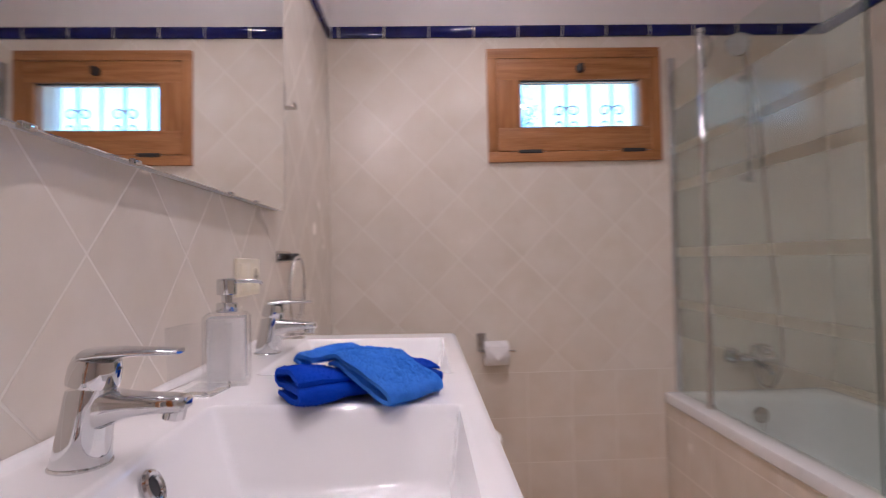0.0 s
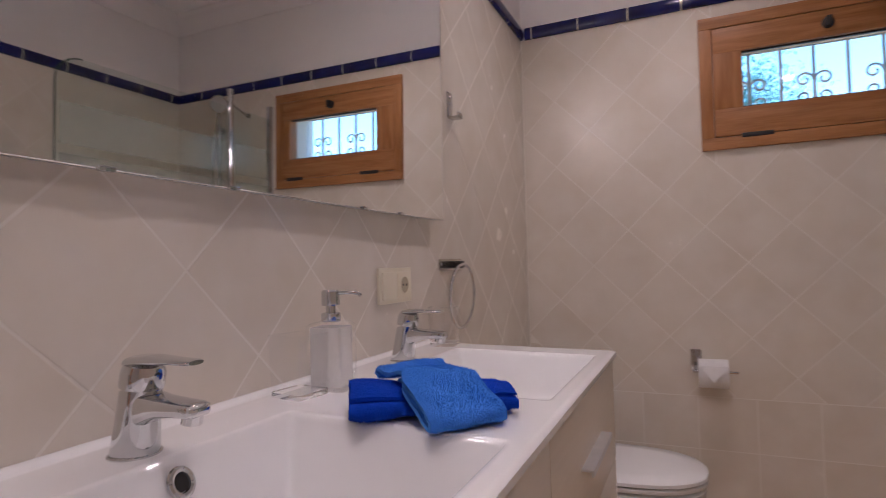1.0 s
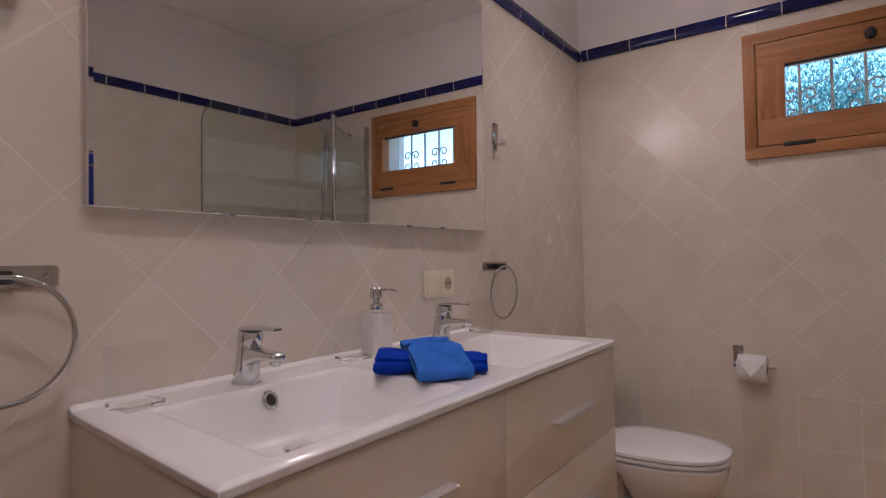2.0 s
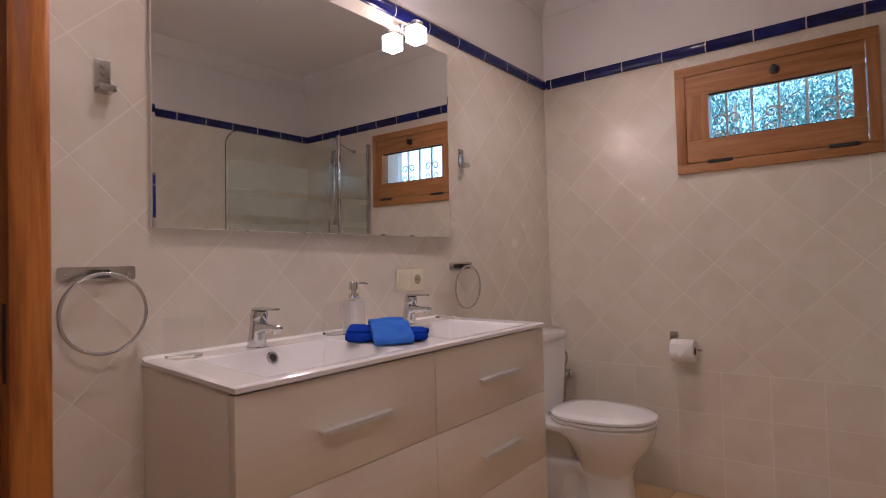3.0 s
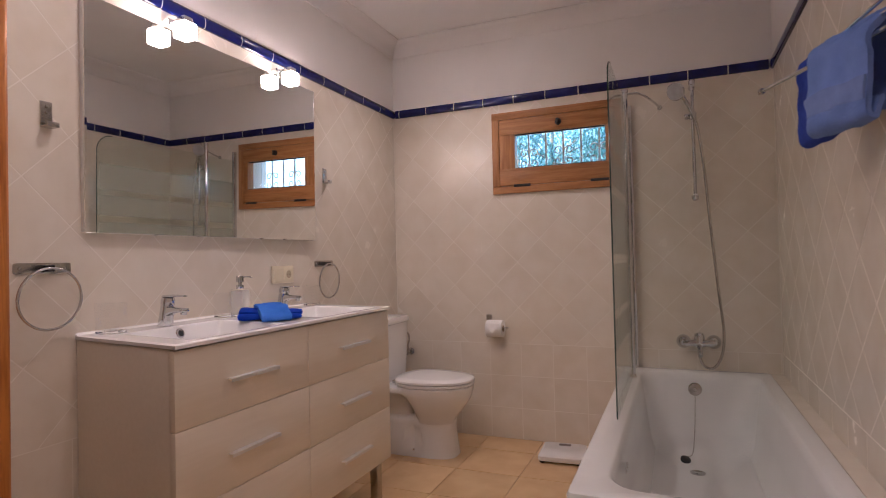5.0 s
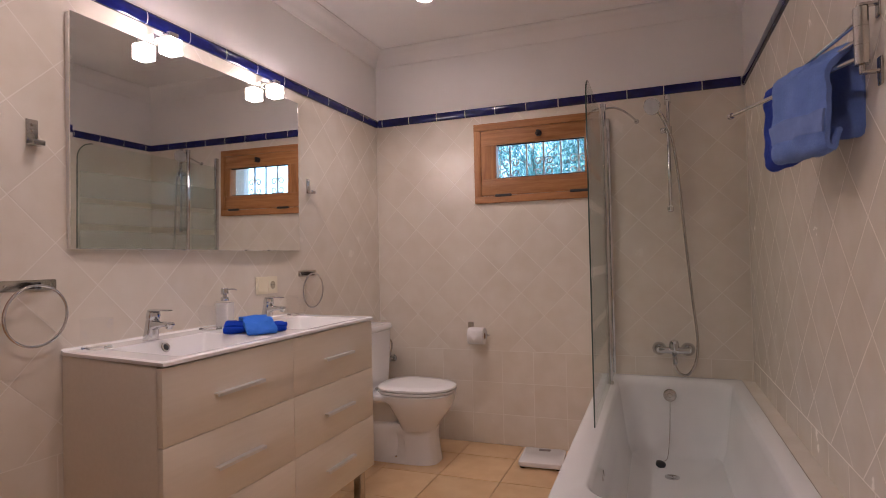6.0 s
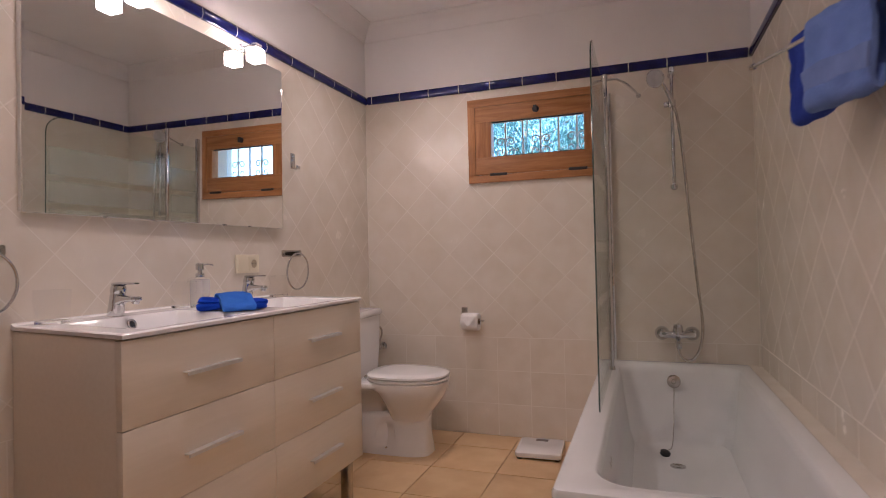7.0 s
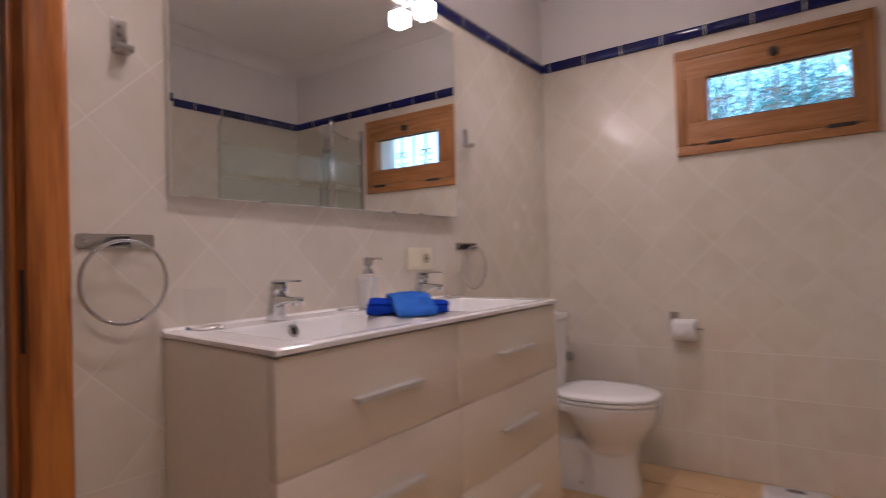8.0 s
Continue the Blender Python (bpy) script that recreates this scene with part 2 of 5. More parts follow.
def tube(bm, pts, r, n=12, closed=False, cap=True):
    """A round bar along points; r is one radius or one for each point."""
    pts = [Vector(p) for p in pts]
    k = len(pts)
    rs = r if isinstance(r, (list, tuple)) else [r] * k
    rings, s0 = [], None
    for i, p in enumerate(pts):
        d = (pts[(i + 1) % k] - pts[i - 1]) if closed else (pts[min(i + 1, k - 1)] - pts[max(i - 1, 0)])
        if s0 is None:
            s0, _ = frame_of(d)
        d = d.normalized()
        s0 = (s0 - d * s0.dot(d)).normalized()
        u = d.cross(s0)
        rings.append([p + rs[i] * (math.cos(a) * s0 + math.sin(a) * u) for a in (2 * math.pi * j / n for j in range(n))])
    return loft(bm, rings, cap, closed)


def lathe(bm, profile, centre=(0, 0, 0), axis=(0, 0, 1), n=24, cap=True):
    """profile: (radius, height) along the axis."""
    ax = Vector(axis).normalized()
    s, u = frame_of(ax)
    c = Vector(centre)
    return loft(bm, [[c + ax * h + max(r, 1e-4) * (math.cos(a) * s + math.sin(a) * u) for a in (2 * math.pi * j / n for j in range(n))] for r, h in profile], cap)


def rrect(cx, cy, hx, hy, r, z, seg=5):
    """Ring of a rounded rectangle."""
    out = []
    for sx, sy, a0 in ((1, 1, 0), (-1, 1, 90), (-1, -1, 180), (1, -1, 270)):
        for k in range(seg + 1):
            a = radians(a0 + 90 * k / seg)
            out.append(Vector((cx + sx * (hx - r) + r * math.cos(a), cy + sy * (hy - r) + r * math.sin(a), z)))
    return out


def curve_pts(pts, n=8):
    """Smooth line through points."""
    pts = [Vector(p) for p in pts]
    out = []
    for i in range(len(pts) - 1):
        p0, p1, p2, p3 = pts[max(i - 1, 0)], pts[i], pts[i + 1], pts[min(i + 2, len(pts) - 1)]
        for k in range(n):
            t = k / n
            out.append(0.5 * ((2 * p1) + (p2 - p0) * t + (2 * p0 - 5 * p1 + 4 * p2 - p3) * t * t + (3 * p1 - p0 - 3 * p2 + p3) * t ** 3))
    return out + [pts[-1]]


# ---- structure ----
def wall_slab(name, boxes, material=M_GROUT, label="", category="wall"):
    bm = bmesh.new()
    for lo, hi in boxes:
        box(bm, lo, hi)
    return tagged(part(name, bm, material, None, smooth=False), label, category, kind="structure")


T = 0.00035     # tile thickness over the wall face
WX0, WX1, WZ0, WZ1 = 0.749, 1.449, 1.575, 1.995     # opening of the window
DY0, DY1, DZ = -0.96, -0.085, 2.06                  # opening of the doorway in the mirror wall
wall_window = wall_slab("wall_window", [((-0.2, W + T, 0), (WX0, W + 0.25, CEIL)), ((WX1, W + T, 0), (RX + 0.2, W + 0.25, CEIL)),
                                        ((WX0, W + T, 0), (WX1, W + 0.25, WZ0)), ((WX0, W + T, WZ1), (WX1, W + 0.25, CEIL))], label="beige tiled wall with painted white top and small window")
wall_mirror = wall_slab("wall_mirror", [((-0.24, DY1, 0), (-T, W + T, CEIL)), ((-0.24, BACK, 0), (-T, DY0, CEIL)), ((-0.24, DY0, DZ), (-T, DY1, CEIL))],
                        label="beige tiled wall behind the washbasins")
wall_bath = wall_slab("wall_bath", [((RX + T, BACK - 0.1, 0), (RX + 0.2, W + T, CEIL))], label="beige tiled wall beside the bathtub")
wall_back = wall_slab("wall_back", [((-0.12, BACK - 0.15, 0), (RX + 0.5, BACK, CEIL))], M_PAINT, label="plain white wall opposite the window")
floor = wall_slab("floor", [((-0.12, BACK, -0.1), (RX + 0.40, W + 0.1, -0.005))], M_FLOORGROUT, "ochre terracotta tiled bathroom floor", "floor")
ceiling = wall_slab("ceiling", [((-0.12, BACK - 0.1, CEIL), (RX + 0.45, W + 0.2, CEIL + 0.1))], M_CEIL, "white painted ceiling", "ceiling")

# painted strip over the border
ZB0, ZB1 = 2.094, 2.146
for nm, lo, hi in (("plaster_strip", (0, W - 0.002, ZB1 - 0.02), (RX, W + T + 0.001, CEIL)), ("plaster_strip", (-T - 0.001, BACK, ZB1 - 0.02), (0.002, W, CEIL)),
                   ("plaster_strip", (RX - 0.002, BACK, ZB1 - 0.02), (RX + T + 0.001, W, CEIL))):
    tagged(part(nm, boxbm(lo, hi), M_PAINT, None, smooth=False), "white painted plaster above the blue border", "wall", kind="structure")

# plaster cornice: cove between wall and ceiling
COVE = [(0.0, -0.095), (0.007, -0.095), (0.009, -0.086), (0.016, -0.080), (0.026, -0.060), (0.042, -0.040), (0.062, -0.025), (0.080, -0.017), (0.086, -0.008), (0.094, -0.006), (0.094, 0.0), (0.0, 0.0)]


def cornice(a, b, inward):
    a, b, i = Vector(a), Vector(b), Vector(inward)
    bm = loft(bmesh.new(), [[p + i * d + Vector((0, 0, h)) for d, h in COVE] for p in (a, b)])
    tagged(part("trim_cornice", bm, M_PAINT, None), "white plaster cornice", "cornice", kind="structure")


cornice((0.002, W, CEIL), (RX, W, CEIL), (0, -1, 0))
cornice((0.002, BACK, CEIL), (0.002, W, CEIL), (1, 0, 0))
cornice((RX - 0.002, BACK, CEIL), (RX - 0.002, W, CEIL), (-1, 0, 0))


# ---- the washbasin unit ----
CY0, CY1, CX, CZ = 0.106, 1.350, 0.484, 0.911
BOWLS = ((0.190, 0.623), (0.824, 1.264))


def top_z(x):
    """The top falls a little towards the front."""
    return CZ + 0.003 * (1 - x / 0.24)


def splay(x, y):
    """The near end stands a little out of square."""
    return y + 0.046 * (1 - x / CX) * (CY1 - y) / (CY1 - CY0)


def smooth_step(a, b, x):
    t = max(0.0, min(1.0, (x - a) / (b - a)))
    r0, r1 = 0.07, 0.30
    k = 1 / (1 - (r0 + r1) / 2)
    if t < r0:
        return k * t * t / (2 * r0)
    if t > 1 - r1:
        return 1 - k * (1 - t) ** 2 / (2 * r1)
    return k * (t - r0 / 2)


def soft_min(a, b, e=0.07):
    return (a + b - math.sqrt((a - b) ** 2 + e * e)) / 2


def basin_depth(x, y):
    d = 0.0
    for y0, y1 in BOWLS:
        side = min(smooth_step(y0, y0 + 0.098, y), smooth_step(y1, y1 - 0.098, y))
        front = smooth_step(0.450, 0.430, x)
        rear = smooth_step(0.116, 0.190, x)
        floor_z = 0.086 + 0.014 * smooth_step(0.4, 0.2, x)
        d = max(d, floor_z * soft_min(side, soft_min(front, rear)))
    return d


def build_basin():
    unit = thing("washbasin", "white glossy ceramic double washbasin top on the vanity cabinet", "washbasin", at=(0, 0, 0))
    bm = bmesh.new()
    nx, ny = 110, 270
    x0, x1, y0, y1 = 0.001, CX, CY0, CY1
    grid = []
    for j in range(ny + 1):
        y = y0 + (y1 - y0) * j / ny
        row = []
        for i in range(nx + 1):
            x = x0 + (x1 - x0) * i / nx
            e = min(x1 - x, y - y0, y1 - y)
            z = top_z(x) - basin_depth(x, y) - 0.004 * (1 - smooth_step(0, 0.008, e)) + 0.006 * smooth_step(0.02, 0.004, x)
            row.append(bm.verts.new((x, splay(x, y), z)))
        grid.append(row)
    for j in range(ny):
        for i in range(nx):
            bm.faces.new((grid[j][i], grid[j][i + 1], grid[j + 1][i + 1], grid[j + 1][i]))
    rim = [v for v in grid[0]] + [r[-1] for r in grid[1:]] + [v for v in grid[-1][-2::-1]] + [r[0] for r in grid[-2:0:-1]]
    low = [bm.verts.new((v.co.x, v.co.y, top_z(v.co.x) - 0.014)) for v in rim]
    k = len(rim)
    for i in range(k):
        bm.faces.new((rim[i], low[i], low[(i + 1) % k], rim[(i + 1) % k]))
    part("basin_top", bm, M_CERAMIC, unit)
    for y0b, y1b in BOWLS:
        yc = (y0b + y1b) / 2 + 0.026
        bm = bmesh.new()
        ring = [(0.1390 - 0.0057 * math.sin(t), yc + 0.0132 * math.cos(t), CZ - 0.024 + 0.0132 * math.sin(t)) for t in (2 * math.pi * q / 24 for q in range(24))]
        tube(bm, ring, 0.0042, 8, closed=True)
        o = part("overflow_ring", bm, M_CHROME, unit, "chrome overflow ring")
        # solid black disc: the darkness inside the hole is put into its colour
        part("overflow_hole", lathe(bmesh.new(), [(0.0105, 0.0), (0.0105, 0.003)], (0.1365, yc, CZ - 0.024), (1, 0, 0.43), 20), M_BLACK, o)
        bm = lathe(bmesh.new(), [(0.031, 0.0), (0.031, 0.004), (0.024, 0.006), (0.0, 0.009)], (0.235, yc - 0.008, CZ - 0.0955), (0, 0, 1), 28)
        part("drain", bm, M_CHROME, unit, "chrome pop-up drain")
    return unit


build_basin()


def build_vanity():
    v = thing("vanity_cabinet", "cream laminate vanity cabinet with six drawers on metal legs", "cabinet", at=(0, 0, 0))
    zb, zt = 0.190, CZ - 0.0185
    ya, yb = CY0 + 0.003, CY1 - 0.003
    for y in (ya, yb - 0.018):
        bm = boxbm((0.004, y, zb), (0.4535, y + 0.018, zt), 0.0008)
        for q in bm.verts:
            q.co.y = splay(q.co.x, q.co.y)
            if q.co.z > zt - 0.01:
                q.co.z += top_z(q.co.x) - top_z(CX) - 0.001
        part("side_panel", bm, M_CAB, v)
    part("bottom_panel", boxbm((0.004, ya + 0.068, zb), (0.4535, yb - 0.018, zb + 0.018)), M_CAB, v)
    part("back_panel", boxbm((0.004, ya + 0.068, zb + 0.018), (0.012, yb - 0.018, zt - 0.1)), M_CAB, v)
    ym = 0.7165
    zs = ((0.662, zt - 0.003), (0.4280, 0.662), (zb - 0.0015, 0.4280))
    for y0, y1 in ((CY0 + 0.003, ym - 0.0010), (ym + 0.0010, CY1 - 0.003)):
        for z0, z1 in zs:
            d = part("drawer", boxbm((0.454, y0, z0 + 0.0010), (0.476, y1, z1 - 0.0010), 0.0008), M_CAB, v)
            yc, zc = (y0 + y1) / 2 + 0.005, (z0 + z1) / 2 - 0.006
            bm = bmesh.new()
            box(bm, (0.492, yc - 0.112, zc - 0.006), (0.497, yc + 0.112, zc + 0.006), 0.0015)
            box(bm, (0.4755, yc - 0.112, zc + 0.002), (0.494, yc + 0.112, zc + 0.006), 0.001)
            part("handle", bm, M_ALU, d, "satin aluminium bar handle", False)
    for x, y in ((0.06, CY0 + 0.05), (0.41, CY0 + 0.05), (0.06, CY1 - 0.09), (0.41, CY1 - 0.09)):
        bm = boxbm((x, y, 0.006), (x + 0.04, y + 0.04, zb), 0.002)
        leg = part("leg", bm, M_STEEL, v, "square metal leg")
        part("foot", lathe(bmesh.new(), [(0.016, 0.0), (0.016, 0.008)], (x + 0.02, y + 0.02, 0.0)), M_BLACK, leg)
    return v


build_vanity()


def build_tap():
    """A single-lever basin mixer at the origin, spout towards +x."""
    f = thing("basin_tap", "polished chrome single-lever basin tap on the washbasin", "tap", "basin taps")
    rings = []
    for h, cx, r in ((0.0, 0, 0.0272), (0.003, 0, 0.0280), (0.03, 0.004, 0.0258), (0.06, 0.008, 0.0245), (0.080, 0.0115, 0.0240), (0.0845, 0.012, 0.0234)):
        rings.append([(cx + r * math.cos(a), 0.94 * r * math.sin(a), h + 0.18 * r * math.cos(a) * (h > 0.05)) for a in (2 * math.pi * j / 32 for j in range(32))])
    part("tap_body", loft(bmesh.new(), rings), M_CHROME, f)
    rings = []
    for x, z, hw, hh in ((0.010, 0.056, 0.020, 0.024), (0.030, 0.060, 0.0185, 0.019), (0.050, 0.0625, 0.0175, 0.0125), (0.078, 0.0630, 0.0168, 0.0098), (0.100, 0.0625, 0.0163, 0.0090), (0.105, 0.0623, 0.0150, 0.0078), (0.108, 0.0620, 0.0115, 0.0052), (0.1092, 0.0618, 0.006, 0.0024)):
        rings.append([(x, hw * math.copysign(abs(math.cos(a)) ** 0.55, math.cos(a)), z + hh * math.copysign(abs(math.sin(a)) ** 0.55, math.sin(a))) for a in (2 * math.pi * j / 28 for j in range(28))])
    part("spout", loft(bmesh.new(), rings), M_CHROME, f)
    part("aerator", lathe(bmesh.new(), [(0.0095, 0.0), (0.0112, 0.001), (0.0112, 0.014)], (0.0925, 0, 0.0455), (0.22, 0, 1), 24), M_CHROME, f)
    part("cap", lathe(bmesh.new(), [(0.0238, 0.0), (0.0244, 0.003), (0.0241, 0.018), (0.0215, 0.028), (0.012, 0.033), (0.0, 0.034)], (0.0125, 0, 0.0850), (0.20, 0, 1), 32), M_CHROME, f)
    rings = []
    for x, z, hw, hh in ((-0.002, 0.110, 0.012, 0.006), (0.010, 0.1165, 0.0225, 0.0072), (0.035, 0.1185, 0.0195, 0.0058), (0.066, 0.1185, 0.0155, 0.0040), (0.094, 0.1180, 0.0135, 0.0036), (0.101, 0.1180, 0.010, 0.0028)):
        rings.append([(x, hw * math.copysign(abs(math.cos(a)) ** 0.7, math.cos(a)), z + hh * math.sin(a)) for a in (2 * math.pi * j / 24 for j in range(24))])
    part("lever", loft(bmesh.new(), rings), M_CHROME, f)
    part("lever_screw", lathe(bmesh.new(), [(0.0035, 0), (0.0035, 0.002)], (0.0375, 0, 0.100), (1, 0, -0.15), 12), M_BLACK, f)
    part("base_ring", lathe(bmesh.new(), [(0.0292, -0.002), (0.0292, 0.0015), (0.0275, 0.003)], (0, 0, 0), (0, 0, 1), 32), M_CHROME, f)
    return f


tap = build_tap()
tap.matrix_basis = pose(0.073, 0.428, top_z(0.07)) @ Matrix.Diagonal((0.95, 1.0, 0.90, 1))
copy_thing(tap, pose(0.073, 1.068, top_z(0.07)))


def build_dispenser():
    s = thing("soap_dispenser", "square clear soap dispenser with pale soap and chrome pump", "soap dispenser")
    h = 0.034
    rings = [rrect(0, 0, h, h, 0.008, z) for z in (0.0, 0.112)] + [rrect(0, 0, h - 0.006, h - 0.006, 0.008, 0.118), rrect(0, 0, 0.014, 0.014, 0.012, 0.120)]
    part("bottle", loft(bmesh.new(), rings), M_CLEAR, s).visible_shadow = False
    part("soap", loft(bmesh.new(), [rrect(0, 0, h - 0.006, h - 0.006, 0.006, z) for z in (0.008, 0.060, 0.110)]), M_SOAP, s, "pale translucent liquid soap")
    part("collar", lathe(bmesh.new(), [(0.0155, 0.119), (0.0165, 0.121), (0.0165, 0.133), (0.0145, 0.135)], n=24), M_CHROME, s, "chrome pump collar")
    part("pump", lathe(bmesh.new(), [(0.0085, 0.133), (0.0085, 0.147), (0.0150, 0.148), (0.0155, 0.150), (0.0155, 0.172), (0.013, 0.175), (0.0, 0.176)], n=24), M_CHROME, s, "chrome pump head")
    part("nozzle", tube(bmesh.new(), curve_pts([(0.010, 0, 0.169), (0.035, 0, 0.170), (0.050, 0, 0.168), (0.054, 0, 0.164)]), 0.0032, 10), M_CHROME, s, "thin chrome nozzle")
    return s


build_dispenser().matrix_basis = pose(0.090, 0.782, top_z(0.09), 0, 0, 12) @ Matrix.Diagonal((1, 1, 0.95, 1))


def build_tumbler():
    s = thing("tumbler", "clear square acrylic tumbler with a thick base", "tumbler", "tumblers on the washbasin")
    b, t = 0.033, 0.036
    outer = [rrect(0, 0, b + (t - b) * z / 0.098, b + (t - b) * z / 0.098, 0.008, z) for z in (0.0, 0.05, 0.098)]
    inner = [rrect(0, 0, b - 0.0025 + (t - b) * z / 0.098, b - 0.0025 + (t - b) * z / 0.098, 0.006, z) for z in (0.098, 0.05, 0.010)]
    part("wall", loft(bmesh.new(), outer + inner), M_CLEAR, s).visible_shadow = False
    part("base", loft(bmesh.new(), [rrect(0, 0, b + 0.0004, b + 0.0004, 0.008, 0.0002), rrect(0, 0, b + 0.0006, b + 0.0006, 0.008, 0.0085)]), M_ACRYL, s, "thick clear base").visible_shadow = False
    part("rim", tube(bmesh.new(), rrect(0, 0, t - 0.0012, t - 0.0012, 0.007, 0.0978), 0.0009, 8, closed=True), M_CLEAR, s, "rounded clear rim").visible_shadow = False
    return s


tm = build_tumbler()
tm.matrix_basis = pose(0.072, 0.222, top_z(0.07), 0, 0, 6)
copy_thing(tm, pose(0.070, 0.722, top_z(0.07), 0, 0, -8))
copy_thing(tm, pose(0.068, 1.303, top_z(0.07), 0, 0, 10))


def ribbon(profile, thick, width, rough_amp=0.0015, seed=0, nw=14, n=5, taper=None, pinch=None):
    """A thick folded cloth: a line in the (u, z) plane drawn out over its width, with soft edges and uneven folds."""
    line = [Vector((p[0], 0, p[1])) for p in profile]
    line = curve_pts(line, n)
    k = len(line)
    left, right = [], []
    for i, p in enumerate(line):
        d = (line[min(i + 1, k - 1)] - line[max(i - 1, 0)]).normalized()
        q = Vector((-d.z, 0, d.x))
        th = thick / 2 * min(1.0, 0.55 + 0.45 * min(i, k - 1 - i) / 2)
        left.append(p + q * th)
        right.append(p - q * th)
    outline = left + right[::-1]
    rings = []
    for j in range(nw + 1):
        f = j / nw
        edge = min(f, 1 - f) * nw
        y = (f - 0.5) * width
        sh = 1.0 if edge >= 1 else 0.90
        ring = []
        for i, p in enumerate(outline):
            c = line[i] if i < k else line[2 * k - 1 - i]
            v = c + (p - c) * (sh if edge >= 1 else 0.6)
            w = noise.noise_vector(Vector((v.x * 22 + seed, y * 22, v.z * 22))) * rough_amp * 2.2 + noise.noise_vector(Vector((v.x * 90 + seed, y * 90, v.z * 90))) * rough_amp * 0.6
            ww = 1.0 if taper is None else taper(c.x)
            hh = 1.0 if pinch is None else pinch(y)
            ring.append(Vector((v.x * (0.5 + 0.5 * hh), y * ww, v.z * hh)) + w)
        rings.append(ring)
    return loft(bmesh.new(), rings)


def pile(cloth, count, length, material, parent, seed):
    """The looped pile: short slanting tufts all over a cloth, in one mesh."""
    rng = random.Random(seed)
    polys = list(cloth.data.polygons)
    picks = rng.choices(polys, weights=[p.area for p in polys], k=count)
    verts, faces = [], []
    for p in picks:
        vs = [cloth.data.vertices[i].co for i in p.vertices]
        if len(vs) != 4:
            continue
        fa, fb = rng.random(), rng.random()
        c = (vs[0] * (1 - fa) + vs[1] * fa) * (1 - fb) + (vs[3] * (1 - fa) + vs[2] * fa) * fb
        n = p.normal
        d = (n + Vector([rng.gauss(0, 0.55) for _ in range(3)]) + Vector((0, 0, -0.25))).normalized()
        s, u = frame_of(n)
        k, L = length * 0.17, length * rng.uniform(0.6, 1.2)
        b = len(verts)
        verts += [c + s * k - n * 0.0006, c - s * k * 0.5 + u * k * 0.87 - n * 0.0006, c - s * k * 0.5 - u * k * 0.87 - n * 0.0006, c + d * L]
        faces += [(b, b + 1, b + 3), (b + 1, b + 2, b + 3), (b + 2, b, b + 3)]
    me = bpy.data.meshes.new("nap")
    me.from_pydata(verts, [], faces)
    me.materials.append(material)
    ob = new("nap", me)
    ob.parent = parent
    ob["kind"] = "stuff"
    return ob


def washcloths():
    dark = thing("washcloth", "royal blue terry washcloth folded into a narrow bundle on the washbasin", "washcloth", "folded washcloths")
    cl = part("cloth", ribbon([(-0.036, 0.007), (0.0, 0.006), (0.034, 0.008), (0.042, 0.014), (0.034, 0.020), (-0.02, 0.018), (-0.036, 0.021), (-0.042, 0.028), (-0.034, 0.035), (0.0, 0.036), (0.036, 0.029)],
                              0.0105, 0.245, 0.0024, 3, 26, taper=None, pinch=lambda y: 1.0 + 0.45 * max(0.0, -y / 0.12 - 0.25) - 0.10 * max(0.0, y / 0.12)), M_TERRY_D, dark)
    pile(cl, 20000, 0.0030, M_TERRY_D, dark, 31)
    dark.matrix_basis = pose(0.314, 0.704, top_z(0.30) + 0.0015, 0, 0, -57.4) @ Matrix.Diagonal((0.93, 0.93, 0.86, 1))
    light = thing("washcloth", "bright blue terry washcloth draped over a darker one", "washcloth", "folded washcloths")
    cl = part("cloth", ribbon([(-0.088, 0.046), (-0.104, 0.052), (-0.096, 0.060), (-0.06, 0.056), (-0.02, 0.062), (0.02, 0.057), (0.06, 0.040), (0.098, 0.023), (0.106, 0.013), (0.098, 0.007), (0.062, 0.018), (0.03, 0.038), (0.0, 0.048), (-0.04, 0.046)],
                              0.0105, 0.118, 0.0026, 9, 18, taper=lambda u: 0.72 + 0.28 * min(1.0, abs(u + 0.035) / 0.055)), M_TERRY_L, light)
    pile(cl, 26000, 0.0032, M_TERRY_L, light, 32)
    light.matrix_basis = pose(0.318, 0.706, top_z(0.30) + 0.002, 0, 0, -40) @ Matrix.Diagonal((0.93, 0.93, 0.86, 1))


washcloths()


# ---- on the mirror wall ----
MX = 0.028


